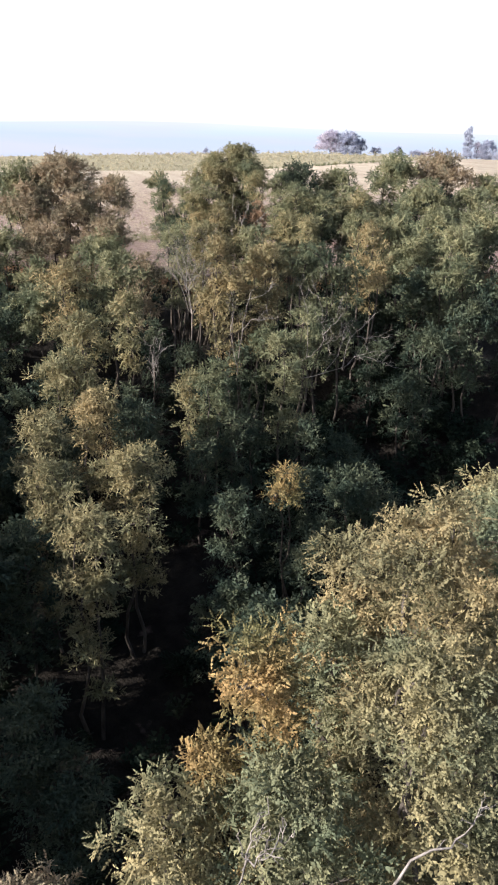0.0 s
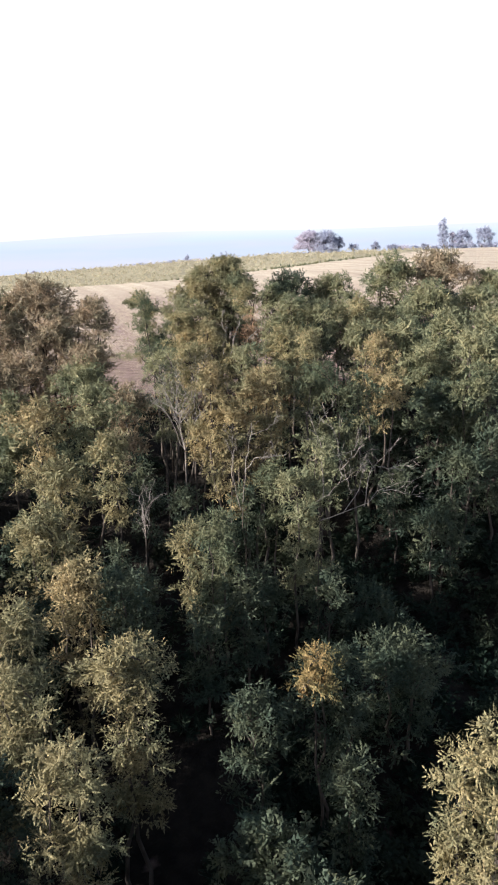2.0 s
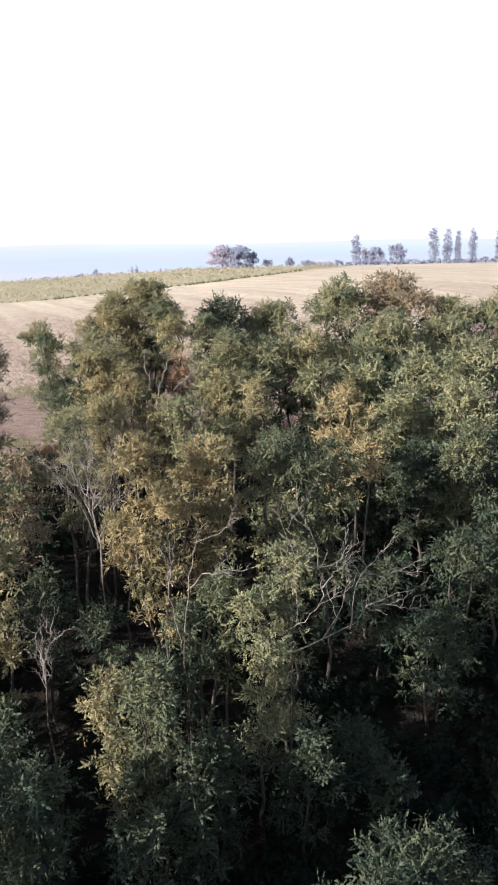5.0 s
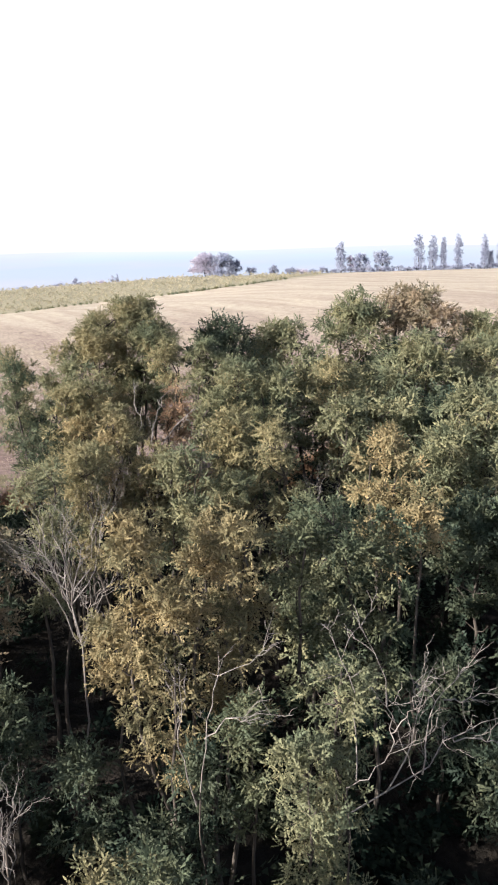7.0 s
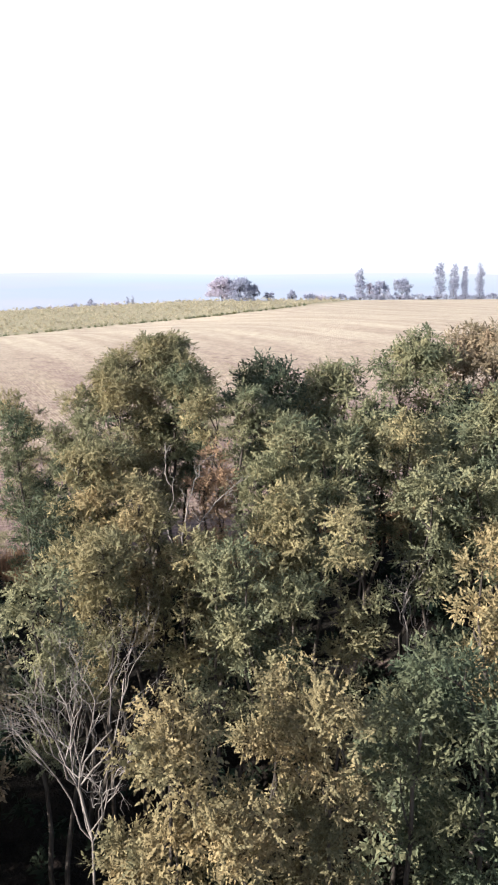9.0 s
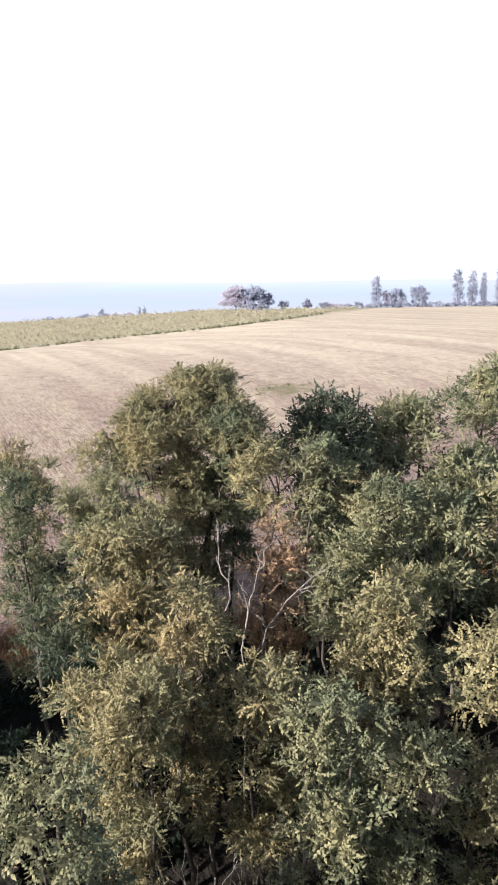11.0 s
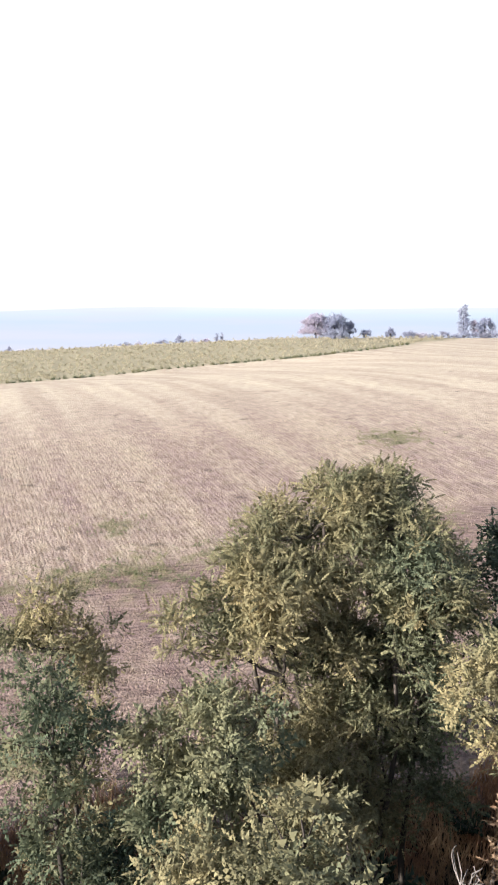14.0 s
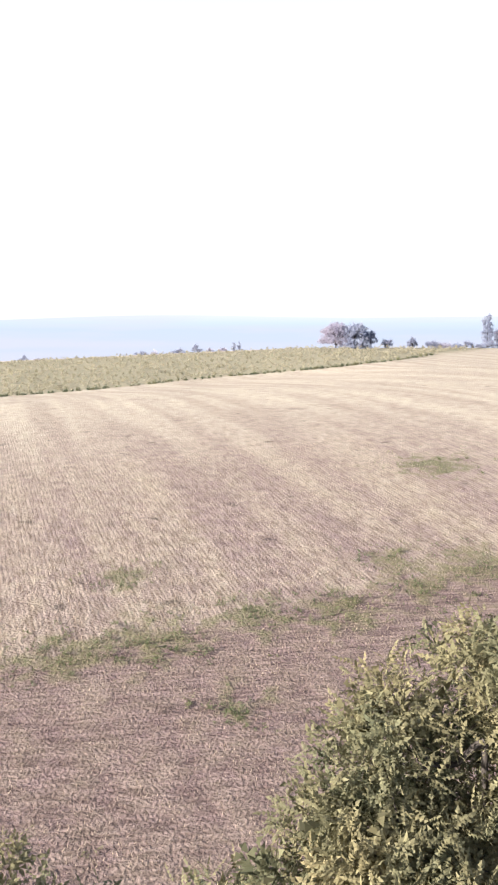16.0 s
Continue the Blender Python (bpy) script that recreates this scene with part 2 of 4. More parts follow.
point_mask("weeds", np.max([0.8 * np.exp(-((gv[:, 0] - x) ** 2 + (gv[:, 1] - y) ** 2) / (1.4 * r * r)) for x, y, r in WEEDS], 0))

# distant hills far behind everything: a glowing sheet, haze put into its colour
m = bpy.data.materials.new("glowing_haze_backdrop")
m.use_nodes = True
n, l = m.node_tree.nodes, m.node_tree.links
n.remove(n["Principled BSDF"])
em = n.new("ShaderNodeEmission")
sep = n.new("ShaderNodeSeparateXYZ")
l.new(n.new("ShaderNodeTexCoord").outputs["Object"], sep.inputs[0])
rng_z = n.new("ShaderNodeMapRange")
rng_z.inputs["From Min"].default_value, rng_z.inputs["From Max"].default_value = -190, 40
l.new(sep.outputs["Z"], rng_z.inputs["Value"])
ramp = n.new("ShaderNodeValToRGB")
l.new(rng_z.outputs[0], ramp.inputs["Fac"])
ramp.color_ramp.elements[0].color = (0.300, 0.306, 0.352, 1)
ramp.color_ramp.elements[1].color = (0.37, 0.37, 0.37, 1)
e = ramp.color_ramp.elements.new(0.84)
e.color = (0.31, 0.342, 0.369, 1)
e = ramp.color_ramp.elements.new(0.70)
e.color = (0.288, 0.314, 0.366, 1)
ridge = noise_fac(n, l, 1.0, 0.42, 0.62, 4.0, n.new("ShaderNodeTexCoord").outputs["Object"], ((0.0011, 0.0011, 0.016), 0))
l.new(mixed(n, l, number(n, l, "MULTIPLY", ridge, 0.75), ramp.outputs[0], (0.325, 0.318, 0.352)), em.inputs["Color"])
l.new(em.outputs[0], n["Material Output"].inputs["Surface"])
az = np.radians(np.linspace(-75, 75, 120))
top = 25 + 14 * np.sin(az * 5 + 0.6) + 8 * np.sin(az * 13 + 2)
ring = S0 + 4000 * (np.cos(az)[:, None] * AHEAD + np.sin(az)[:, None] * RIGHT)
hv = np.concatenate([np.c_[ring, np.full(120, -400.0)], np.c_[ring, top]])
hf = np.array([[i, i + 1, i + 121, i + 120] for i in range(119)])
tagged(mesh_object("backdrop", hv, hf, m), "glowing sheet of pale blue hills with painted white haze", "hills", kind="structure")


# ---- trees ----
def unit(v):
    return v / np.maximum(np.linalg.norm(v, axis=-1, keepdims=True), 1e-6)


def leaf_template(pairs):
    """A feathered leaf along +y, one unit long: broad leaflets in pairs and one at the tip."""
    v = []
    gap = 0.78 / pairs
    for i in range(pairs):
        y = 0.06 + gap * i
        w = 0.19 * (1 - 0.3 * abs(2 * i / max(pairs - 1, 1) - 0.9))
        for side in (-1, 1):
            v.append([(-0.012 * side, y, 0), (side * w, y + 0.62 * gap, -0.05), (0.012 * side, y + gap, 0)])
    v.append([(-0.10, 0.80, 0), (0.10, 0.82, 0), (0, 1.06, -0.02)])
    v = np.array(v)
    v[..., 2] -= 0.18 * v[..., 1] ** 2
    return v


def spray_template():
    """A leafy twig along +y, one unit long: short broad leaves to all sides of it."""
    r = np.random.default_rng(11)
    v = []
    for i in range(7):
        side = (-1, 1)[i % 2] if i < 6 else 0.15
        foot = np.array((0, 0.02 + 0.13 * i, 0))
        way = unit(np.array((side * 0.95, 0.45, -0.05)) + r.normal(0, 0.30, 3))
        wide = unit(np.cross(way, (0.25 * side, 0.1, 1.0)) + r.normal(0, 0.25, 3))
        length = 0.36 * r.uniform(0.8, 1.2)
        v.append([foot + way * length * 0.2 + wide * 0.115, foot + way * length + (0, 0, -0.03), foot + way * length * 0.25 - wide * 0.115])
    return np.array(v)


LEAF_NEAR, LEAF_MID, LEAF_FAR, SPRAY = leaf_template(4), leaf_template(3), leaf_template(2), spray_template()


def blob_template():
    """A ragged spray of leaves for trees far off."""
    r = np.random.default_rng(5)
    c = r.normal(0, 0.42, (7, 1, 3))
    return c + r.normal(0, 0.30, (7, 3, 3))


BLOB = blob_template()


def leaves(name, parent, mat, at, way, up, size, template, label=""):
    """Many leaves as one mesh: at, way and up are (n, 3), size (n)."""
    side = unit(np.cross(way, up))
    up = np.cross(side, way)
    t = template.reshape(-1, 3)
    v = at[:, None] + size[:, None, None] * (t[None, :, :1] * side[:, None] + t[None, :, 1:2] * way[:, None] + t[None, :, 2:] * up[:, None])
    k = template.shape[1]
    return mesh_object(name, v.reshape(-1, 3), np.arange(v.shape[0] * v.shape[1]).reshape(-1, k), mat, parent, label)


def sprays(r, clumps, count, droop=0.45):
    """Leaf places in sprays that radiate from clumps, rows of x, y, z, radius, height."""
    clumps = np.asarray(clumps, float)
    share = clumps[:, 3] ** 2
    twigs = max(8, count // 9)
    which = r.choice(len(clumps), twigs, p=share / share.sum())
    d = r.normal(0, 1, (twigs, 3))
    d[:, 2] = np.abs(d[:, 2]) * 0.85 - 0.22
    d = unit(d)
    c = clumps[which]
    reach = r.uniform(0.68, 1.15, (twigs, 1)) * np.c_[c[:, 3], c[:, 3], c[:, 4] * 1.15]
    steps = np.array((0.45, 0.65, 0.80, 0.90, 0.97, 1.0, 1.0, 1.0, 1.0))
    f = steps[None, :, None] + r.normal(0, 0.03, (twigs, 9, 1))
    at = c[:, None, :3] + f * (d * reach)[:, None]
    at[..., 2] -= 0.22 * c[:, None, 4] * f[..., 0] ** 2 * (1 - d[:, None, 2])
    way = unit(d[:, None] * (0.9, 0.9, 0.6) + r.normal(0, 0.50, at.shape) + (0, 0, 0.12 - droop))
    up = unit(np.array((0, 0, 0.9)) + d[:, None] * 0.6 + r.normal(0, 0.33, at.shape))
    return at.reshape(-1, 3), way.reshape(-1, 3), up.reshape(-1, 3)


def tube(points, radii, sides=6):
    """A tapered tube through points: verts and quads."""
    p = np.asarray(points, float)
    d = unit(np.gradient(p, axis=0))
    a = unit(np.cross(d, (0.31, 0.17, 0.93)) + 1e-5)
    b = np.cross(d, a)
    q = np.linspace(0, 2 * np.pi, sides, endpoint=False)
    v = p[:, None] + np.asarray(radii)[:, None, None] * (np.cos(q)[None, :, None] * a[:, None] + np.sin(q)[None, :, None] * b[:, None])
    i = np.arange(len(p) - 1)[:, None] * sides
    j = np.arange(sides)[None]
    k = (j + 1) % sides
    return v.reshape(-1, 3), np.stack([i + j, i + k, i + sides + k, i + sides + j], -1).reshape(-1, 4)


def joined(tubes):
    v, f, n0 = [], [], 0
    for a, b in tubes:
        v.append(a)
        f.append(b + n0)
        n0 += len(a)
    return np.concatenate(v), np.concatenate(f)


def bent(r, a, b, wobble, steps=6, sag=0.0):
    """A crooked line from a to b."""
    t = np.linspace(0, 1, steps)[:, None]
    a, b = np.asarray(a, float), np.asarray(b, float)
    p = a + (b - a) * t
    w = r.normal(0, wobble * np.linalg.norm(b - a), (steps, 3))
    w[0] = w[-1] = 0
    p = p + w * 0.5 + 0.25 * (np.roll(w, 1, 0) + np.roll(w, -1, 0)) * np.sin(np.pi * t)
    p[:, 2] += sag * np.linalg.norm(b - a) * np.sin(np.pi * t[:, 0])
    return p


SEED = [100]


def tufts_of_leaves(r, puffs, count):
    """Leaf places on short twigs that stand out of the puffs, rows of x, y, z, radius, height."""
    puffs = np.asarray(puffs, float)
    share = puffs[:, 3] ** 2
    twigs = max(6, count // 5)
    c = puffs[r.choice(len(puffs), twigs, p=share / share.sum())]
    d = r.normal(0, 1, (twigs, 3))
    d[:, 2] = np.abs(d[:, 2]) * 0.95 - 0.25
    d = unit(d)
    reach = r.uniform(0.72, 1.22, (twigs, 1)) * np.c_[c[:, 3], c[:, 3], c[:, 4]]
    f = np.array((0.50, 0.70, 0.85, 0.96, 1.05))[None, :, None] + r.normal(0, 0.03, (twigs, 5, 1))
    at = c[:, None, :3] + f * (d * reach)[:, None]
    at[..., 2] -= 0.18 * c[:, None, 4] * f[..., 0] ** 2 * (1 - d[:, None, 2])
    side = unit(np.cross(d, r.normal(0, 1, (twigs, 3))))[:, None] * np.array((1, -1, 0.9, -0.8, 0.2))[None, :, None]
    way = unit(d[:, None] * 0.6 + side * 0.7 + r.normal(0, 0.25, at.shape) + (0, 0, -0.10))
    up = unit(np.array((0, 0, 0.40)) + d[:, None] * 1.0 + r.normal(0, 0.42, at.shape))
    return at.reshape(-1, 3), way.reshape(-1, 3), up.reshape(-1, 3)


def locust(x, y, top, radius, tint, depth=4.0, stems=1, lean=(0.0, 0.0), dense=1.0, leaf=0.30, label=""):
    """A black locust: crooked stems, boughs that end in rounded tufts of feathered leaves, gaps between them. x, y: the crown's middle."""
    SEED[0] += 1
    r = np.random.default_rng(SEED[0])
    bx, by = x + lean[0], y + lean[1]
    base = float(ground_z(bx, by)) - 0.12
    height = top - base
    depth = min(depth if depth < 2.3 else max(depth, (0.70 if y < 47.5 else 0.50) * height), 0.9 * height)
    radius *= 1.13 if leaf > 0.35 else 1.02
    tree = tagged(new("locust_tree"), label or LABELS[tint], "tree", "locust trees of the wood")
    tree.location = (bx, by, base)
    # boughs over an uneven dome and down its flanks
    br = 0.30 * radius + 0.30
    dome = min(0.54 * radius, 0.5 * depth)
    lobes = r.uniform(0, 6.28, 2)
    n_top = max(3, round(2.6 * radius ** 1.35))
    n_side = int((1.35 if leaf < 0.245 else 1.2 if leaf > 0.35 else 1.0) * radius * max(depth - dome, 0.3) / (br * br))
    boughs = []
    for i in range(n_top + n_side):
        q = i * 2.4 + r.uniform(-0.5, 0.5)
        reach = max(radius * (0.90 + 0.13 * math.sin(2 * q + lobes[0]) + 0.12 * math.sin(3 * q + lobes[1])) - 0.75 * br, 0.1)
        size = br * r.uniform(0.72, 1.18)
        if i < n_top:
            f = math.sqrt((i + 0.15) / n_top)
            rr, drop = reach * f, dome * f * f + r.uniform(0, 0.45) * br * (i > 0)
        else:
            h = (i - n_top + 0.5) / n_side
            rr, drop, size = reach * r.uniform(0.65, 1.12) * (1 - 0.30 * h), dome + (depth - dome) * h * r.uniform(0.85, 1.08), size * (1 - 0.25 * h)
        back = 1 - 0.55 * min(drop / height, 1)
        boughs.append(((x - bx) * back + rr * math.cos(q), (y - by) * back + rr * math.sin(q), max(height - 0.85 * size - drop, 0.6), size))
    # stems
    thick = 0.02 + 0.0042 * height + 0.018 * radius
    tubes, forks = [], []
    for i in range(stems):
        q = 6.28 * i / stems + r.uniform(0, 1)
        many = stems > 1
        foot = (0.25 * math.cos(q) * many, 0.25 * math.sin(q) * many, 0)
        head = (x - bx + radius * 0.35 * math.cos(q) * many, y - by + radius * 0.35 * math.sin(q) * many, height - min(depth, 4) * 0.35)
        line = bent(r, foot, head, 0.035, 9)
        tubes.append(tube(line, np.linspace(thick, thick * 0.3, 9), 7))
        forks.append(line)
    v, f = joined(tubes)
    mesh_object("trunk", v, f, BARK, tree, smooth_faces=True)
    # each bough: a limb, its side branches and the tufts at their ends
    puffs = []
    for bx_, by_, bz_, size in boughs:
        line = min(forks, key=lambda k: np.linalg.norm(k[-1, :2] - (bx_, by_)))
        i = int(np.clip(np.searchsorted(line[:, 2], bz_ - 0.8 * math.hypot(bx_ - line[-1, 0], by_ - line[-1, 1]) - 0.4), 2, 8))
        limb = bent(r, line[i], (bx_, by_, bz_), 0.07, 6, -0.05)
        parts = [tube(limb[::1 if leaf < 0.3 else 2], np.linspace(thick * 0.42, 0.012, len(limb[::1 if leaf < 0.3 else 2])), 4 if leaf < 0.3 else 3)]
        pr0 = 0.33 + 0.05 * radius
        count = max(3, int(2.1 * size * size / (pr0 * pr0)))
        for k in range(count):
            d = r.normal(0, 1, 3)
            d[2] = abs(d[2]) * 0.9 - 0.15
            d = unit(d) * r.uniform(0.55, 0.95)
            pr = pr0 * r.uniform(0.7, 1.3)
            c = np.array((bx_, by_, bz_)) + d * (size, size, 0.75 * size)
            c[2] = max(c[2], 0.4)
            puffs.append((*c, pr, pr * r.uniform(0.55, 0.75)))
            if leaf < 0.30 and k % 2 == 0:
                parts.append(tube(bent(r, limb[int(r.integers(2, 5))], c, 0.09, 3), np.linspace(0.015, 0.005, 3), 3))
        v, f = joined(parts)
        mesh_object("branch", v, f, BARK, tree, smooth_faces=True)
    area = sum(6.3 * p[3] ** 2 for p in puffs)
    if leaf > 0.45:
        at, way, up = tufts_of_leaves(r, puffs, int(area * dense / (0.42 * leaf * leaf)))
        leaves("crown", tree, LEAF[tint], at, way, up, leaf * r.uniform(0.7, 1.25, len(at)), SPRAY)
    else:
        template = LEAF_NEAR if leaf < 0.245 else LEAF_MID if leaf < 0.285 else LEAF_FAR
        leaf = 0.62 * leaf + 0.06 if leaf < 0.275 else 0.115 + 0.48 * leaf if leaf < 0.295 else leaf + 0.005
        at, way, up = tufts_of_leaves(r, puffs, int(area * dense / (0.43 * leaf * leaf)))
        leaves("crown", tree, LEAF[tint], at, way, up, leaf * r.uniform(0.7, 1.25, len(at)), template)
        inner = np.array(puffs)
        inner[:, 3:] *= 0.42
        at, way, up = tufts_of_leaves(r, inner, int(2.4 * len(puffs) * dense))
        leaves("inner_leaves", tree, LEAF[tint], at, way, up, 0.40 * r.uniform(0.7, 1.2, len(at)), SPRAY)
    EXPLICIT.append((x, y, top, radius))
    return tree


EXPLICIT = []
LABELS = {
    "olive": "olive-green black locust tree with a loose feathery crown",
    "ochre": "ochre-green black locust tree with feathery leaves",
    "green": "dark green black locust tree, deepened as shade, with drooping leaf sprays",
    "gold": "black locust tree turning golden yellow in autumn",
    "amber": "small locust tree with amber-orange autumn leaves on top",
    "sage": "grey-green black locust tree with dense leaf sprays",
    "russet": "half-withered locust tree with russet brown leaves",
    "brown": "brownish olive locust tree at the wood's edge",
}


def dead_tree(x, y, height, spread, lean=(0, 0), limbs=5, thick=0.09, label="", up_bias=0.7, fork=0.42, reach=1.4, pale=True):
    """A bare tree: pale crooked limbs that fork down to thin twigs."""
    SEED[0] += 1
    r = np.random.default_rng(SEED[0])
    tree = tagged(new("dead_tree"), label or "bare grey dead tree with forked crooked limbs", "dead tree")
    base = float(ground_z(x, y)) - 0.1
    tree.location = (x, y, base)
    top = np.array((lean[0] * 0.45, lean[1] * 0.45, height * fork))
    line = bent(r, (0, 0, 0), top, 0.04, 7)
    v, f = tube(line, np.linspace(thick, thick * 0.7, 7), 7)
    mesh_object("trunk", v, f, DEAD if pale else BARK, tree, smooth_faces=True)

    def grow(start, way, length, rad, level, out):
        end = start + way * length
        p = bent(r, start, end, 0.10, 6)
        out.append(tube(p, np.linspace(rad, rad * 0.55, 6), 5 if level < 2 else 4))
        if level < 3:
            for k in range(3 if level else 4):
                i = int(r.integers(2, 6))
                w = unit(way + r.normal(0, 0.55, 3) + (0, 0, 0.22 * up_bias))
                grow(p[i], w, length * r.uniform(0.42, 0.68), rad * (0.72 - 0.07 * i), level + 1, out)

    for i in range(limbs):
        q = 6.28 * i / limbs + r.uniform(-0.4, 0.4)
        w = unit(np.array((math.cos(q) * spread, math.sin(q) * spread, height * 0.5 * up_bias)) + (lean[0] * 0.4, lean[1] * 0.4, 0))
        out = []
        grow(line[int(r.integers(5, 7))], w, reach * r.uniform(0.75, 1.15), thick * 0.55, 0, out)
        v, f = joined(out)
        mesh_object("branch", v, f, DEAD, tree, smooth_faces=True)
    return tree


def far_tree(name, x, y, base, height, radius, tint, label, category, columnar=False, count=500, size=0.8, trunk=0.3, group=""):
    """A tree seen far off: trunk, limbs and a crown of ragged sprays."""
    SEED[0] += 1
    r = np.random.default_rng(SEED[0])
    tree = tagged(new(name), label, category, group)
    tree.location = (x, y, base)
    clumps, tubes = [], [tube(bent(r, (0, 0, 0), (0, 0, height * 0.85), 0.01, 6), np.linspace(trunk, trunk * 0.3, 6), 6)]
    if columnar:
        for i in range(24):
            f = (i + 0.5) / 24
            rr = radius * (0.55 + 0.45 * math.sin(math.pi * (0.15 + 0.8 * f)))
            clumps.append((r.normal(0, 0.14) * radius, r.normal(0, 0.14) * radius, height * (0.08 + 0.87 * f), rr * 0.9, height * 0.085))
    else:
        for i in range(30):
            q, f = i * 2.4, math.sqrt((i + 0.5) / 30)
            cz = height * (0.83 - 0.70 * f ** 2 * r.uniform(0.30, 1.22))
            clumps.append((radius * 0.75 * f * math.cos(q), radius * 0.75 * f * math.sin(q), cz, radius * r.uniform(0.32, 0.46), height * 0.17))
    v, f = tubes[0]
    mesh_object("trunk", v, f, BARK, tree, smooth_faces=True)
    if not columnar:
        for c in clumps[::3]:
            v, f = tube(bent(r, (0, 0, height * 0.25), c[:3], 0.05, 5), np.linspace(trunk * 0.5, 0.05, 5), 5)
            mesh_object("branch", v, f, BARK, tree, smooth_faces=True)
    at, way, up = sprays(r, clumps, count, 0.0)
    leaves("crown", tree, LEAF[tint], at, way, up, size * r.uniform(0.6, 1.2, len(at)), BLOB)
    return tree


# ---- the wood: trees at the field's edge ----
locust(-10.55, 72.5, 13.95, 2.8, "ochre", 7.9, 4, (-0.1, -1.6), 1.1, 0.24, "tall umbrella-crowned olive locust tree with several stems")
locust(-12.3, 71.0, 12.7, 1.9, "ochre", 6.2, 3, (1.0, -0.8), 1.15, 0.24, "spreading olive locust tree leaning over the stubble")
locust(-9.3, 71.6, 12.7, 1.6, "olive", 5.6, 2, (-0.6, -0.6), 1.1, 0.24)
locust(-8.0, 69.0, 11.9, 0.9, "ochre", 2.2, 1, (0, 0.4), leaf=0.26)
locust(-6.3, 75.9, 12.6, 2.1, "green", 6.5, 2, leaf=0.36)
locust(-6.4, 69.8, 12.0, 1.3, "olive", 4.5, 2, leaf=0.28)
locust(-3.4, 77.8, 12.3, 2.2, "olive", 6.5, 2, leaf=0.38)
locust(-4.8, 70.2, 10.9, 1.5, "ochre", 4.5, 2, leaf=0.28)
locust(-7.4, 67.8, 10.1, 1.2, "russet", 3.0, 2, dense=0.6, leaf=0.25)
locust(-5.4, 66.5, 10.1, 1.3, "olive", 4.5, 2, leaf=0.28)
locust(-4.2, 64.7, 9.5, 1.1, "ochre", 4.5, 1, leaf=0.28)
locust(-5.2, 64.8, 6.8, 1.1, "gold", 3, 1, leaf=0.28)
locust(-6.8, 63.3, 7.6, 1.0, "ochre", 3.4, 1, leaf=0.28)
locust(-8.9, 62.4, 10.0, 0.8, "gold", 3.6, 1, leaf=0.26)
locust(-8.4, 62.9, 9.2, 0.9, "ochre", 4, 1, leaf=0.26)
locust(-10.2, 61.2, 8.9, 1.3, "ochre", 4.0, 2, leaf=0.26)
locust(-9.4, 60.4, 9.0, 1.0, "ochre", 4.0, 1, leaf=0.26)
locust(-10.6, 65.4, 11.0, 1.0, "ochre", 3.6, 1, (0, -0.6), leaf=0.26)
locust(-10.9, 64.9, 9.6, 1.1, "gold", 4, 1, leaf=0.26)
locust(-11.7, 65.0, 10.5, 0.9, "ochre", 4, 1, leaf=0.26)
locust(-12.0, 67.6, 11.2, 1.0, "olive", 4, 1, leaf=0.26)
locust(-13.0, 67.3, 10.6, 1.1, "olive", 5, 1, (0.4, -1.0), leaf=0.27)
locust(-12.3, 64.9, 8.5, 1.2, "green", 5, 2, leaf=0.27)
locust(-14.7, 67.0, 11.4, 1.1, "sage", 4, 1, (1.9, -2.2), 0.65, 0.27)
locust(-16.3, 70.0, 11.5, 1.3, "ochre", 4, 1, (2.6, -2.0), leaf=0.27)
locust(-14.0, 67.4, 8.8, 0.8, "green", 4, 1, (0.9, -1.2), 0.7, 0.28)
locust(-14.6, 63.2, 5.6, 1.3, "green", 5, 2)
locust(1.0, 82.0, 13.6, 2.6, "olive", 7, 2, leaf=0.40)
locust(4.6, 84.0, 13.8, 2.7, "brown", 7, 2, leaf=0.40)
locust(8.8, 84.4, 12.2, 2.5, "olive", 7, 2, leaf=0.40)
locust(12.6, 85.0, 12.4, 2.7, "olive", 7, 2, leaf=0.42)
locust(-1.4, 74.3, 10.7, 1.9, "olive", 5.5, 2, leaf=0.38)
locust(4.2, 74.4, 11.7, 2.1, "olive", 6, 2, leaf=0.38)
locust(7.6, 76.4, 11.2, 2.2, "olive", 6, 2, leaf=0.40)
locust(-3.0, 67.6, 11.0, 1.5, "olive", 5, 2, leaf=0.30)
locust(-4.4, 67.0, 11.4, 0.9, "olive", 4, 1, leaf=0.28)
locust(-0.1, 70.5, 10.9, 1.4, "ochre", 5, 1, leaf=0.32)
locust(0.4, 66.4, 9.7, 1.2, "olive", 5, 1, leaf=0.32)
locust(2.8, 68.6, 9.7, 1.6, "olive", 5, 2, leaf=0.36)
locust(5.8, 66.8, 10.1, 1.8, "olive", 6, 2, leaf=0.36)
locust(8.6, 70.5, 10.4, 2.0, "olive", 6, 2, leaf=0.40)
locust(7.6, 63.2, 9.5, 1.7, "olive", 6, 2, leaf=0.36)
locust(4.6, 65.0, 8.8, 1.4, "olive", 6, 1, leaf=0.36)
locust(1.7, 61.0, 9.6, 1.5, "gold", 5, 2, leaf=0.30)
locust(2.9, 58.8, 7.9, 1.2, "gold", 2.2, 1, leaf=0.30)
locust(7.4, 60.9, 7.9, 1.7, "sage", 6, 2, leaf=0.36)
locust(8.8, 58.3, 5.7, 1.7, "green", 6, 2, leaf=0.38)
locust(11.4, 60.5, 7.6, 2.2, "green", 7, 2, leaf=0.42)
locust(6.6, 56.6, 4.4, 1.5, "green", 5, 2, leaf=0.36)
locust(5.7, 55.2, 1.6, 1.5, "green", 4, 2, leaf=0.38)
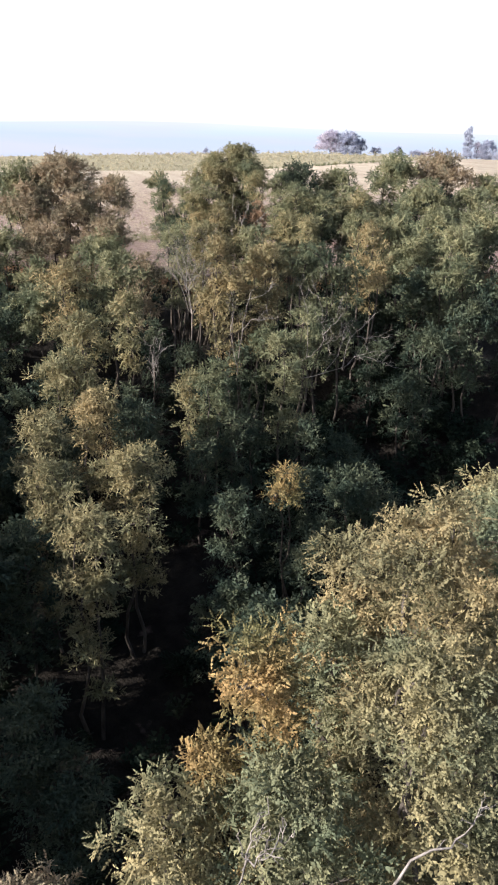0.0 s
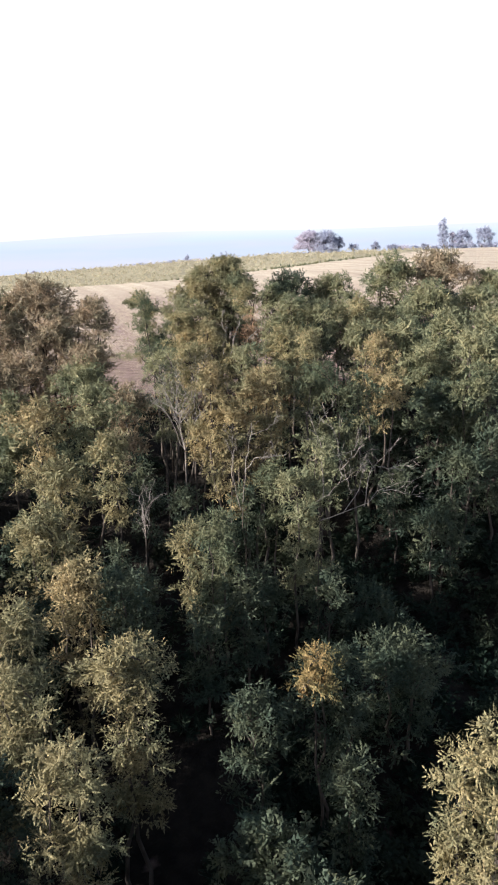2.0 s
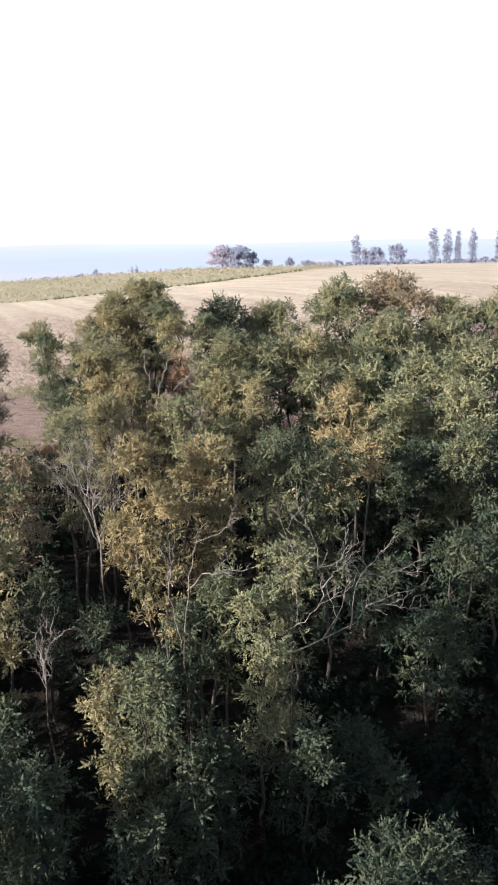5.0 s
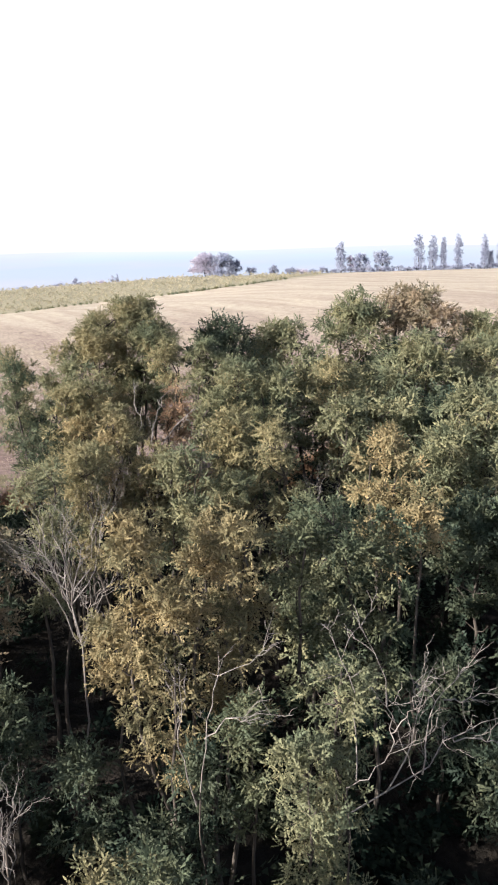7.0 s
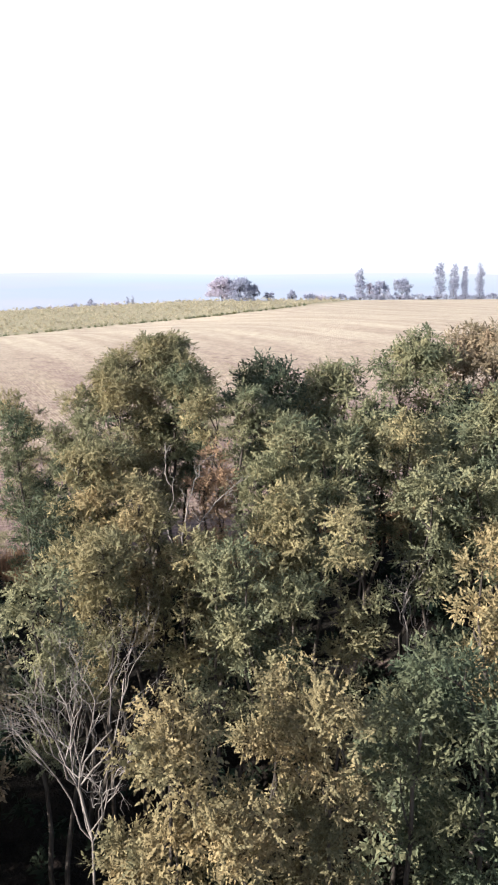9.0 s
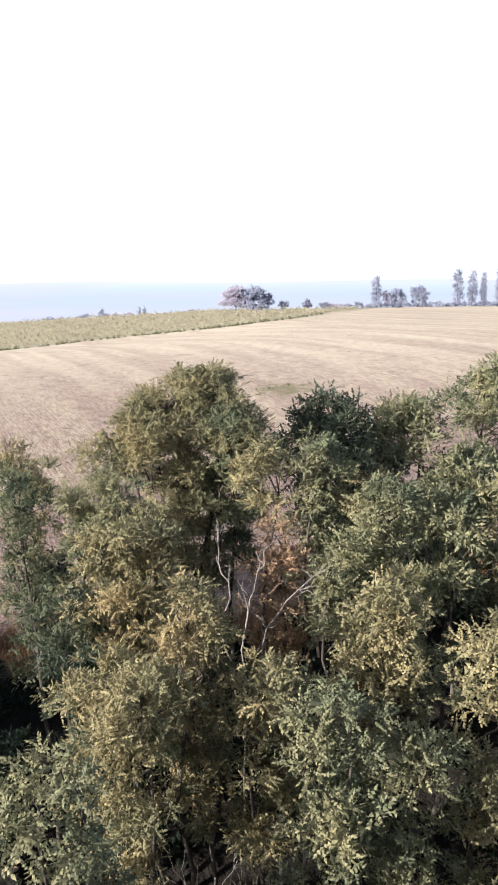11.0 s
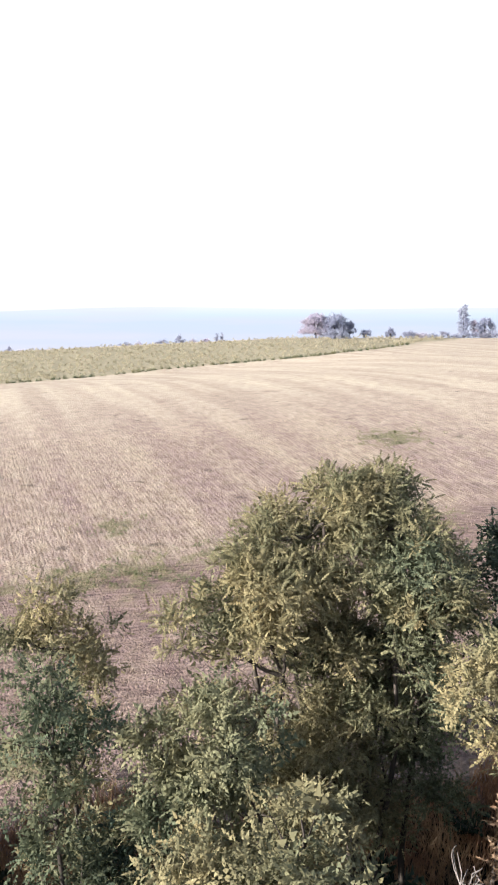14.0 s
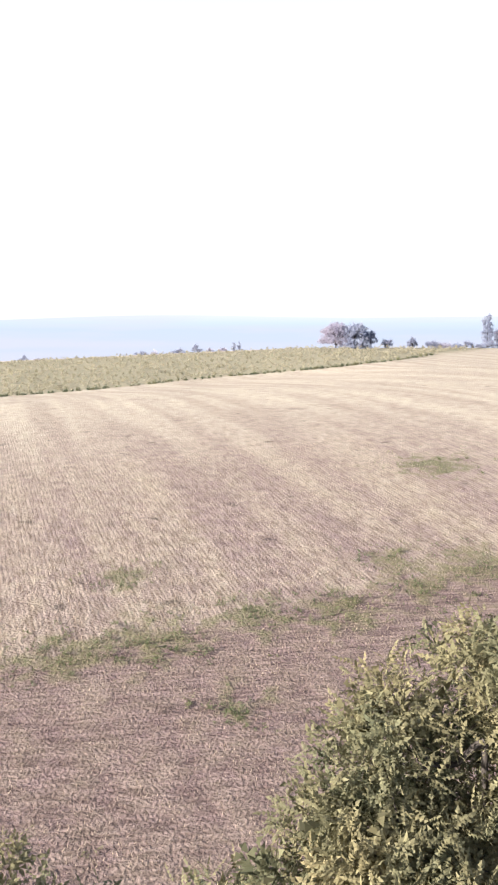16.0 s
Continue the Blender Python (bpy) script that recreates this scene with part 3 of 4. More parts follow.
locust(-2.4, 62.1, 9.6, 1.15, "ochre", 5.5, 1, leaf=0.28)
locust(-4.5, 64.0, 9.4, 1.1, "ochre", 5, 1, leaf=0.28)
locust(-5.6, 60.0, 9.0, 1.2, "olive", 4.5, 2, leaf=0.28)
locust(-7.1, 62.0, 8.7, 1.1, "ochre", 4.5, 1, leaf=0.28)
locust(-4.1, 60.9, 7.8, 1.2, "olive", 4, 1, leaf=0.28)
locust(-9.8, 57.2, 9.2, 1.1, "olive", 3.6, 2, leaf=0.28)
locust(0.6, 62.6, 5.4, 1.3, "green", 4, 1, leaf=0.32)
# a group against the field
locust(-24.8, 70.4, 12.7, 3.0, "brown", 6.5, 3, leaf=0.40)
locust(-28.4, 69.4, 11.8, 2.8, "olive", 6.5, 2, leaf=0.42)
locust(-21.0, 71.0, 11.0, 2.2, "brown", 6, 2, leaf=0.38)
locust(-26.6, 68.0, 10.6, 2.6, "brown", 6, 2, leaf=0.40)
locust(-22.6, 68.4, 9.8, 2.4, "brown", 6, 2, leaf=0.40)
locust(-19.6, 67.4, 8.2, 1.9, "brown", 5, 2, leaf=0.38)
locust(-23.7, 65.3, 7.6, 2.6, "brown", 5.5, 2, leaf=0.42)
locust(-18.6, 64.0, 7.4, 2.2, "olive", 5, 2, leaf=0.38)
locust(-14.6, 59.2, 6.2, 1.9, "ochre", 4.5, 2, leaf=0.38)
locust(-15.2, 52.0, 7.2, 1.7, "gold", 5, 1, leaf=0.36)
locust(-12.7, 53.6, 7.8, 1.5, "olive", 5, 1, leaf=0.36)
locust(-12.2, 56.8, 7.1, 1.4, "brown", 4.5, 1, leaf=0.36)
locust(-12.8, 49.6, 4.7, 1.5, "ochre", 4.5, 1, leaf=0.36)
locust(-12.2, 46.0, 3.4, 1.6, "ochre", 4.5, 2, leaf=0.36)
# the slope
locust(-9.5, 48.7, 6.3, 0.85, "ochre", 5.5, 1, leaf=0.30)
locust(-5.3, 51.3, 9.3, 0.85, "gold", 4.6, 1, (0.9, -0.8), 1, 0.27)
locust(-6.2, 52.0, 6.2, 0.8, "gold", 2.0, 1, (1.6, -1.0), 1, 0.27)
locust(-4.2, 51.4, 7.4, 0.85, "gold", 3.6, 1, (0.3, -1.0), 1, 0.27)
locust(-3.5, 54.0, 8.7, 0.9, "gold", 3.6, 2, (0.0, -2.0), 1, 0.27)
locust(-2.5, 53.0, 8.9, 0.85, "gold", 3.2, 1, (-0.4, -1.4), 1, 0.27)
locust(-0.4, 54.6, 8.9, 1.7, "sage", 6.5, 2, (0, 0), 1, 0.29)
locust(1.3, 55.6, 8.0, 1.3, "sage", 6, 1, (0, 0), 1, 0.30)
locust(0.1, 50.0, 6.3, 0.95, "olive", 7.5, 1, leaf=0.28)
locust(-0.6, 48.7, 5.0, 0.9, "olive", 6.5, 1, leaf=0.28)
locust(-3.6, 45.9, 3.8, 1.05, "sage", 4.0, 2, leaf=0.30)
locust(-5.2, 46.8, 2.9, 0.85, "ochre", 4.5, 1, leaf=0.30)
locust(-4.5, 49.4, 1.9, 0.9, "green", 4, 1, leaf=0.30)
locust(-6.3, 43.8, 1.6, 1.2, "green", 5, 1, leaf=0.32)
locust(-3.4, 43.5, 0.4, 1.1, "green", 4, 1, leaf=0.32)
locust(-2.3, 45.2, 1.3, 1.0, "green", 4, 1, leaf=0.32)
locust(-8.0, 41.4, 3.2, 1.35, "gold", 4.2, 2, leaf=0.30)
locust(-6.5, 42.2, 2.4, 1.2, "green", 5, 1, leaf=0.32)
locust(-9.2, 38.3, 2.7, 1.5, "ochre", 4.5, 2, leaf=0.30)
locust(-4.2, 37.3, 2.4, 1.55, "ochre", 4.0, 2, leaf=0.29)
locust(-7.4, 35.6, 1.8, 1.5, "ochre", 4.0, 2, leaf=0.29)
locust(-4.0, 32.4, 1.7, 1.4, "ochre", 3.6, 2, leaf=0.28)
locust(-0.3, 38.5, 0.2, 1.25, "green", 4.0, 1, leaf=0.30)
locust(1.6, 39.9, 1.0, 0.95, "amber", 1.7, 1, leaf=0.28)
locust(2.2, 41.0, 0.6, 1.6, "green", 5, 2, leaf=0.30)
locust(4.4, 45.0, -0.5, 2.2, "green", 5, 2, leaf=0.34)
locust(3.4, 37.7, -1.5, 0.9, "green", 4, 1, leaf=0.30)
locust(2.4, 50.8, -1.2, 1.9, "green", 4, 1, leaf=0.36)
locust(-3.4, 50.4, 3.4, 0.9, "green", 4, 1, leaf=0.30)
locust(-2.3, 50.9, 4.6, 0.8, "sage", 4, 1, leaf=0.29)
locust(-6.6, 50.6, 3.2, 1.0, "green", 4, 1, leaf=0.30)
locust(-1.8, 47.2, 0.9, 1.0, "green", 4, 1, leaf=0.31)
locust(0.9, 48.2, 0.4, 1.1, "green", 4, 1, leaf=0.31)
locust(-8.7, 46.4, 1.6, 1.2, "green", 4, 1, leaf=0.31)
locust(-9.6, 52.6, 3.6, 1.2, "green", 4, 1, leaf=0.31)
locust(3.4, 55.8, 3.4, 1.0, "green", 4, 1, leaf=0.32)
# beside the start of the way
locust(10.6, 26.6, 7.8, 2.7, "olive", 6, 3, (1.5, -1.5), 1, 0.28)
locust(8.5, 23.3, 8.1, 1.8, "gold", 6, 2, (1.4, -1.6), 1, 0.25)
locust(8.9, 20.6, 6.8, 2.1, "ochre", 6, 3, (0.4, -1.0), 1, 0.25)
locust(5.5, 20.7, 6.3, 1.2, "amber", 4.5, 1, (1.4, -1.0), 1, 0.25)
locust(6.6, 19.2, 4.6, 1.7, "olive", 5.0, 2, (0.8, -0.5), 1, 0.25)
locust(6.9, 24.1, 6.8, 1.2, "gold", 5, 1, (1.2, -0.6), 1, 0.25)
locust(6.6, 23.4, 5.2, 1.0, "olive", 5, 1, (1.2, -0.6), 1, 0.25)
locust(4.3, 19.0, 3.8, 1.3, "ochre", 4.5, 1, (1.0, -0.5), 1, 0.25)
locust(10.4, 33.8, 4.9, 2.0, "ochre", 6, 2, leaf=0.30)
locust(8.0, 35.2, 2.6, 1.3, "ochre", 6, 2, leaf=0.29)
locust(6.8, 35.6, 0.9, 0.8, "ochre", 5, 1, leaf=0.29)
locust(9.4, 30.0, 4.8, 1.7, "gold", 6, 2, leaf=0.28)
locust(-8.2, 30.2, 0.6, 1.7, "green", 4, 2, leaf=0.34)
locust(-3.5, 27.0, -2.6, 1.8, "green", 5, 2, leaf=0.32)
locust(-1.2, 25.6, -4.2, 1.5, "green", 4, 1, leaf=0.32)
locust(0.6, 19.6, -0.8, 1.4, "brown", 3.5, 1, (0, 0), 0.8, 0.26)
dead_tree(-7.9, 53.9, 13.6, 4.0, (0, 0), 12, 0.040, "tall bare grey dead tree with fine forked twigs", 1.3, 0.61, 2.5)

# understorey and the trees between
r_fill = np.random.default_rng(42)
spots = [(x, y) for x, y, *_ in EXPLICIT]
known = np.array(EXPLICIT)
while len(spots) < len(known) + 72:
    s_, u_ = r_fill.uniform(-6, 84), r_fill.uniform(-30, 30)
    x_, y_ = S0 + s_ * AHEAD + u_ * RIGHT
    if abs(u_ + 2) > 12 + 0.22 * s_ or y_ > field_edge(x_) - 2.0 or (s_ < 25 and u_ < 3) or (x_ < -12.5 and y_ > 67) or (20 < s_ < 49 and u_ > 4.5):
        continue
    gap = np.hypot(*(np.array(spots) - (x_, y_)).T)
    if gap.min() < 2.1:
        continue
    near4 = np.argsort(np.hypot(known[:, 0] - x_, known[:, 1] - y_))[:4]
    g_ = float(ground_z(x_, y_))
    top_ = max(min(known[near4, 2].mean(), known[near4, 2].min() + 1.5) - r_fill.uniform(1.4, 3.2), g_ + 2.2)
    if -12 < x_ < -5.5 and 60 < y_ < 72:
        top_ = min(top_, g_ + 3.0)
    spots.append((x_, y_))
    locust(x_, y_, min(top_, g_ + 11), r_fill.uniform(1.4, 2.0), ("olive" if r_fill.uniform() < 0.4 and y_ > 48 else "green"),
           max(2.0, (top_ - g_) * 0.7), 1, dense=0.75, leaf=0.60)

# the wood goes on to both sides: unseen trees added to block low light
for i in range(30):
    s_, u_ = 4 + 11.5 * (i % 6), (-34, -41, -48, 33, 41)[i // 6] + 2.0 * math.sin(i * 1.7)
    x_, y_ = S0 + s_ * AHEAD + u_ * RIGHT
    locust(x_, y_, float(ground_z(x_, y_)) + 9.5, 3.6, "olive", 6, 1, dense=0.8, leaf=1.4)

# tall trees added on the gully mouth's sunny side, unseen, to shade it
for i in range(14):
    s_, u_ = -12 + 4.2 * (i % 6) + 1.5 * (i // 6), -27 - 7.0 * (i // 6) + 1.5 * math.sin(i * 2.1)
    x_, y_ = S0 + s_ * AHEAD + u_ * RIGHT
    locust(x_, y_, 8.5 + 1.5 * math.sin(i * 1.3), 3.8, "olive", 9, 1, dense=0.8, leaf=1.4)

# belt of lower trees added on the sunny bank, unseen, to shade lower crowns
for i in range(16):
    s_, u_ = -4 + 2.9 * i, -13.5 - 0.10 * i - 3.5 * (i % 2)
    x_, y_ = S0 + s_ * AHEAD + u_ * RIGHT
    locust(x_, y_, 3.7 + 0.8 * math.sin(i * 2.3), 2.4, "olive", 9, 1, dense=0.9, leaf=1.0)

# low growth on the woodland floor, gully shade put into its leaf colour
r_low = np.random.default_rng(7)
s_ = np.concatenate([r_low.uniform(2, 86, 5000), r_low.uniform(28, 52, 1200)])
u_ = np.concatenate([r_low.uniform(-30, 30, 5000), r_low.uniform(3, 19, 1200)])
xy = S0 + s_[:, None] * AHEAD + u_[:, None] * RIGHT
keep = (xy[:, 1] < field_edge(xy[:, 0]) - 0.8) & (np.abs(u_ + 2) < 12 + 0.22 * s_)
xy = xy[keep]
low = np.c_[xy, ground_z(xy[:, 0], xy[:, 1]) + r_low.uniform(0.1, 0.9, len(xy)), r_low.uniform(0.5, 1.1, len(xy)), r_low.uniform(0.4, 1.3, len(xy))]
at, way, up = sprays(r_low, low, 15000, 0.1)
tagged(leaves("undergrowth", None, LEAF["undergrowth"], at, way, up, r_low.uniform(0.6, 1.1, len(at)), SPRAY), "brambles and saplings on the woodland floor, their green darkened as shade", "undergrowth", kind="stuff")

# pale dead limbs that stand out of the leaves
dead_tree(-7.6, 47.3, 9.6, 0.9, (0.4, 0.0), 5, 0.045, "thin bare dead tree on the slope", 0.9, 0.74, 1.3, False)
dead_tree(-0.6, 62.1, 8.2, 0.4, (0.2, 0.4), 2, 0.05, "thin pair of bare grey stems", 1.0, 0.7, 1.9)


def snag(name, label, limbs, thick=0.05, twigs=1.0):
    """A dead tree from its limbs: each a crooked line of points in the world, with short side twigs; the stem stands on the ground below."""
    SEED[0] += 1
    r = np.random.default_rng(SEED[0])
    foot = np.array(limbs[0][0], float)
    base = np.array((foot[0], foot[1], float(ground_z(foot[0], foot[1])) - 0.1))
    tree = tagged(new(name), label, "dead tree")
    tree.location = base
    v, f = tube(bent(r, (0, 0, 0), foot - base, 0.02, 7), np.linspace(thick * 1.2, thick * 0.8, 7), 7)
    mesh_object("trunk", v, f, BARK, tree, smooth_faces=True)
    for line in limbs:
        p = np.array(line, float) - base
        fine = np.array([p[min(int(k), len(p) - 2)] + (k - min(int(k), len(p) - 2)) * (p[min(int(k), len(p) - 2) + 1] - p[min(int(k), len(p) - 2)]) for k in np.linspace(0, len(p) - 1, 10)])
        fine[1:] += r.normal(0, 0.05, (9, 3))
        out = [tube(fine, np.linspace(thick * 0.85, thick * 0.25, 10), 6)]
        for k in range(7):
            i = int(r.integers(3, 10))
            w = unit(unit(fine[-1] - fine[0]) * 0.7 + r.normal(0, 0.6, 3) + (0, 0, 0.35))
            twig = bent(r, fine[i], fine[i] + w * twigs * r.uniform(0.35, 0.85), 0.10, 5)
            out.append(tube(twig, np.linspace(thick * 0.36, 0.006, 5), 4))
            for q in range(3):
                w2 = unit(w + r.normal(0, 0.6, 3))
                out.append(tube(bent(r, twig[2 + q % 3], twig[2 + q % 3] + w2 * twigs * r.uniform(0.15, 0.4), 0.1, 4), np.linspace(0.009, 0.004, 4), 3))
        v, f = joined(out)
        mesh_object("branch", v, f, DEAD, tree, smooth_faces=True)
    return tree


snag("dead_tree", "silvery dead locust with wide crooked limbs", (
    ((0.3, 49.6, 2.1), (1.3, 50.3, 2.27), (2.25, 50.8, 2.5), (3.05, 51.3, 3.28), (3.89, 51.8, 3.46), (4.8, 52.2, 3.55)),
    ((2.25, 50.8, 2.5), (2.3, 51.0, 3.6), (2.79, 51.4, 4.6), (3.4, 51.6, 5.2)),
    ((1.3, 50.3, 2.27), (2.0, 50.9, 3.3), (2.1, 51.1, 4.4), (1.9, 51.2, 5.2)),
    ((3.05, 51.3, 3.28), (3.9, 51.7, 3.0), (4.6, 52.0, 2.75)),
    ((2.79, 51.4, 4.3), (3.4, 51.6, 4.2), (4.1, 51.8, 4.4))), 0.029)
snag("dead_tree", "pale leafless limbs of a dead locust", (
    ((0.3, 49.2, 3.2), (0.83, 49.2, 3.55), (1.32, 49.2, 4.23), (2.1, 49.2, 4.5)), ((1.32, 49.2, 4.23), (1.39, 49.3, 5.06), (1.02, 49.5, 6.2), (0.66, 49.6, 7.2)), ((0.53, 49.2, 3.4), (0.5, 49.3, 5.4), (-0.14, 49.8, 7.1)), ((1.3, 49.2, 4.7), (1.8, 49.3, 5.3), (2.0, 49.4, 6.0))), 0.019)
snag("dead_tree", "pale dead stem with two curved limbs between golden crowns", (
    ((-3.2, 49.0, 3.0), (-2.9, 48.7, 5.2), (-2.6, 48.6, 6.4), (-1.5, 48.8, 6.8)), ((-3.0, 48.8, 4.6), (-2.4, 48.5, 5.4), (-1.2, 48.5, 5.5)), ((-3.3, 49.0, 2.6), (-3.6, 48.8, 4.6), (-3.5, 48.8, 6.2))), 0.022)
snag("dead_tree", "bare pale forked limbs beside a russet tree", (
    ((-7.9, 64.4, 6.2), (-7.92, 64.4, 7.3), (-7.81, 64.7, 8.5), (-7.6, 64.9, 8.9), (-7.5, 65.1, 9.6), (-7.2, 65.3, 9.9)),
    ((-8.1, 64.4, 6.4), (-8.45, 64.4, 7.7), (-8.3, 64.7, 8.9), (-8.64, 64.9, 9.4), (-8.57, 65.1, 9.9)),
    ((-7.7, 64.3, 6.4), (-7.4, 64.4, 7.5), (-7.2, 64.7, 8.15), (-6.75, 64.9, 8.7), (-6.2, 65.1, 9.1), (-5.96, 65.3, 9.45))), 0.036, 0.7)
snag("dead_tree", "white crooked dead limb among leaves", (
    ((8.45, 17.5, 4.4), (8.61, 17.72, 4.73), (9.14, 17.95, 4.94), (9.4, 18.07, 5.06), (9.44, 18.18, 5.29), (9.54, 18.27, 5.45)),), 0.030, 0.3)
snag("dead_tree", "grey forked dead stem between leafy crowns", (
    ((6.25, 17.1, 4.1), (6.35, 17.2, 4.8), (6.6, 17.5, 5.5)), ((6.3, 17.15, 4.4), (6.6, 17.2, 4.8), (6.85, 17.4, 4.9))), 0.024, 0.45)

# ---- the vineyard beyond the stubble ----
for k in range(48):
    r = np.random.default_rng(900 + k)
    u_ = np.arange(-130, 112, 1.2) + r.uniform(-0.3, 0.3)
    s_ = vine_edge(u_) + 1.0 + 2.9 * k + r.normal(0, 0.12, len(u_))
    u_, s_ = u_[s_ < 352], s_[s_ < 352]
    if len(u_) < 6:
        break
    xy = S0 + s_[:, None] * AHEAD + u_[:, None] * RIGHT
    row = np.c_[xy, ground_z(xy[:, 0], xy[:, 1]) + 0.55, np.full(len(xy), 0.75), r.uniform(0.4, 0.65, len(xy))]
    at, way, up = sprays(r, row, int(3.6 * len(row)), 0.1)
    tagged(leaves("grapevine_hedge", None, LEAF["vine"], at, way, up, r.uniform(0.28, 0.5, len(at)), BLOB), "trained row of yellow-green grapevines in leaf", "vine row", "rows of the vineyard")

# low olive sprays that draw a darker line along the vineyard's near edge
r = np.random.default_rng(31)
u_ = r.uniform(-60, 80, 1500)
s_ = vine_edge(u_) - r.uniform(0.2, 2.4, 1500)
xy = S0 + s_[:, None] * AHEAD + u_[:, None] * RIGHT
low = np.c_[xy, ground_z(xy[:, 0], xy[:, 1]) + 0.1, np.full(len(xy), 0.5), np.full(len(xy), 0.35)]
at, way, up = sprays(r, low, 2400, 0.0)
tagged(leaves("vineyard_edge_strip", None, LEAF["olive"], at, way, up, r.uniform(0.3, 0.6, len(at)), BLOB), "low dull green strip along the vineyard's near edge", "grass", kind="stuff")

# ---- growth on the stubble and along its edge ----
def blades(name, xy, height, width, mat, label, category, seed):
    """Upright bent blades, one mesh."""
    r = np.random.default_rng(seed)
    n_ = len(xy)
    q = r.uniform(0, 6.28, n_)
    side = np.c_[np.cos(q), np.sin(q), np.zeros(n_)] * width
    foot = np.c_[xy, ground_z(xy[:, 0], xy[:, 1]) - 0.01]
    tip = foot + np.c_[r.normal(0, 0.35, (n_, 2)), np.ones(n_)] * (height * r.uniform(0.6, 1.3, n_))[:, None]
    v = np.stack([foot - side, foot + side, tip], 1).reshape(-1, 3)
    return tagged(mesh_object(name, v, np.arange(3 * n_).reshape(-1, 3), mat), label, category, kind="stuff")


r = np.random.default_rng(77)
x_ = r.uniform(-34, 14, 30000)
off = r.uniform(-3.4, 1.2, 30000) + 2.6 * np.exp(-((x_ + 18) / 3.0) ** 2)
xy = np.c_[x_, field_edge(x_) + off + 0.6 * np.sin(x_ * 0.9) + r.normal(0, 0.3, 30000)]
blades("dry_grass", xy, 0.75, 0.022, LEAF["dry"], "russet dry grass along the edge of the wood", "grass", 5)

head_way, main_way = np.array((0.914, 0.407)), np.array((-0.559, 0.829))
lines = []
for way_, count, a0, a1, b0, b1, gap in ((head_way, 36000, -30, 24, -2, 21, 0.273), (main_way, 44000, -6, 46, -16, 30, 0.251)):
    across = np.array((-way_[1], way_[0])) if way_ is head_way else np.array((way_[1], -way_[0]))
    a_, b_ = r.uniform(a0, a1, count), np.round(r.uniform(b0, b1, count) / gap) * gap + r.normal(0, 0.05, count)
    p_ = np.array((-19.0, 79.0)) + a_[:, None] * way_ + b_[:, None] * across
    past = past_headland(p_[:, 0], p_[:, 1])
    lines.append(p_[(p_[:, 1] > field_edge(p_[:, 0]) + 0.6) & ((past < 0.5) if way_ is head_way else (past > -0.5))])
blades("stubble", np.concatenate(lines), 0.11, 0.018, LEAF["straw"], "short cut straw stubble standing in drilled rows", "stubble", 6)

tufts = []
for x, y, rad in WEEDS:
    k = int(26 * rad)
    tufts.append(np.c_[x + r.normal(0, rad * 0.75, k), y + r.normal(0, rad * 0.7, k)])
xy = np.concatenate(tufts)
low = np.c_[xy, ground_z(xy[:, 0], xy[:, 1]) + 0.02, np.full(len(xy), 0.22), np.full(len(xy), 0.16)]
at, way, up = sprays(r, low, 9 * 2 * len(xy), 0.0)
tagged(leaves("weeds", None, LEAF["weed"], at, way, up, r.uniform(0.10, 0.2, len(at)), LEAF_FAR), "green weeds in patches on the stubble", "weeds", kind="stuff")

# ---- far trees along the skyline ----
# leaf colours here already carry the haze
far_tree("round_tree", -56.6, 366.5, 4.4, 12.2, 6.3, "mauve", "broad-crowned skyline tree tinted mauve as haze", "tree", count=6800, size=0.5)
far_tree("round_tree", -49.2, 365, 4.4, 12.0, 6.4, "far", "broad-crowned skyline tree, its green greyed as haze", "tree", count=7000, size=0.5)
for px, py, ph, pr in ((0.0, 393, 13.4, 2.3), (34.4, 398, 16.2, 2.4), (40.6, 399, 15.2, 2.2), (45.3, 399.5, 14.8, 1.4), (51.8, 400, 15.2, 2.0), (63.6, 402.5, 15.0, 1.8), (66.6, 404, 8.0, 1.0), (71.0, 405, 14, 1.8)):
    far_tree("poplar", px, py, float(ground_z(px, py)) - 0.2, ph, pr, "far", "slender skyline poplar, its green greyed as haze", "tree", True, 1900, 0.5, 0.22, "poplars on the skyline")


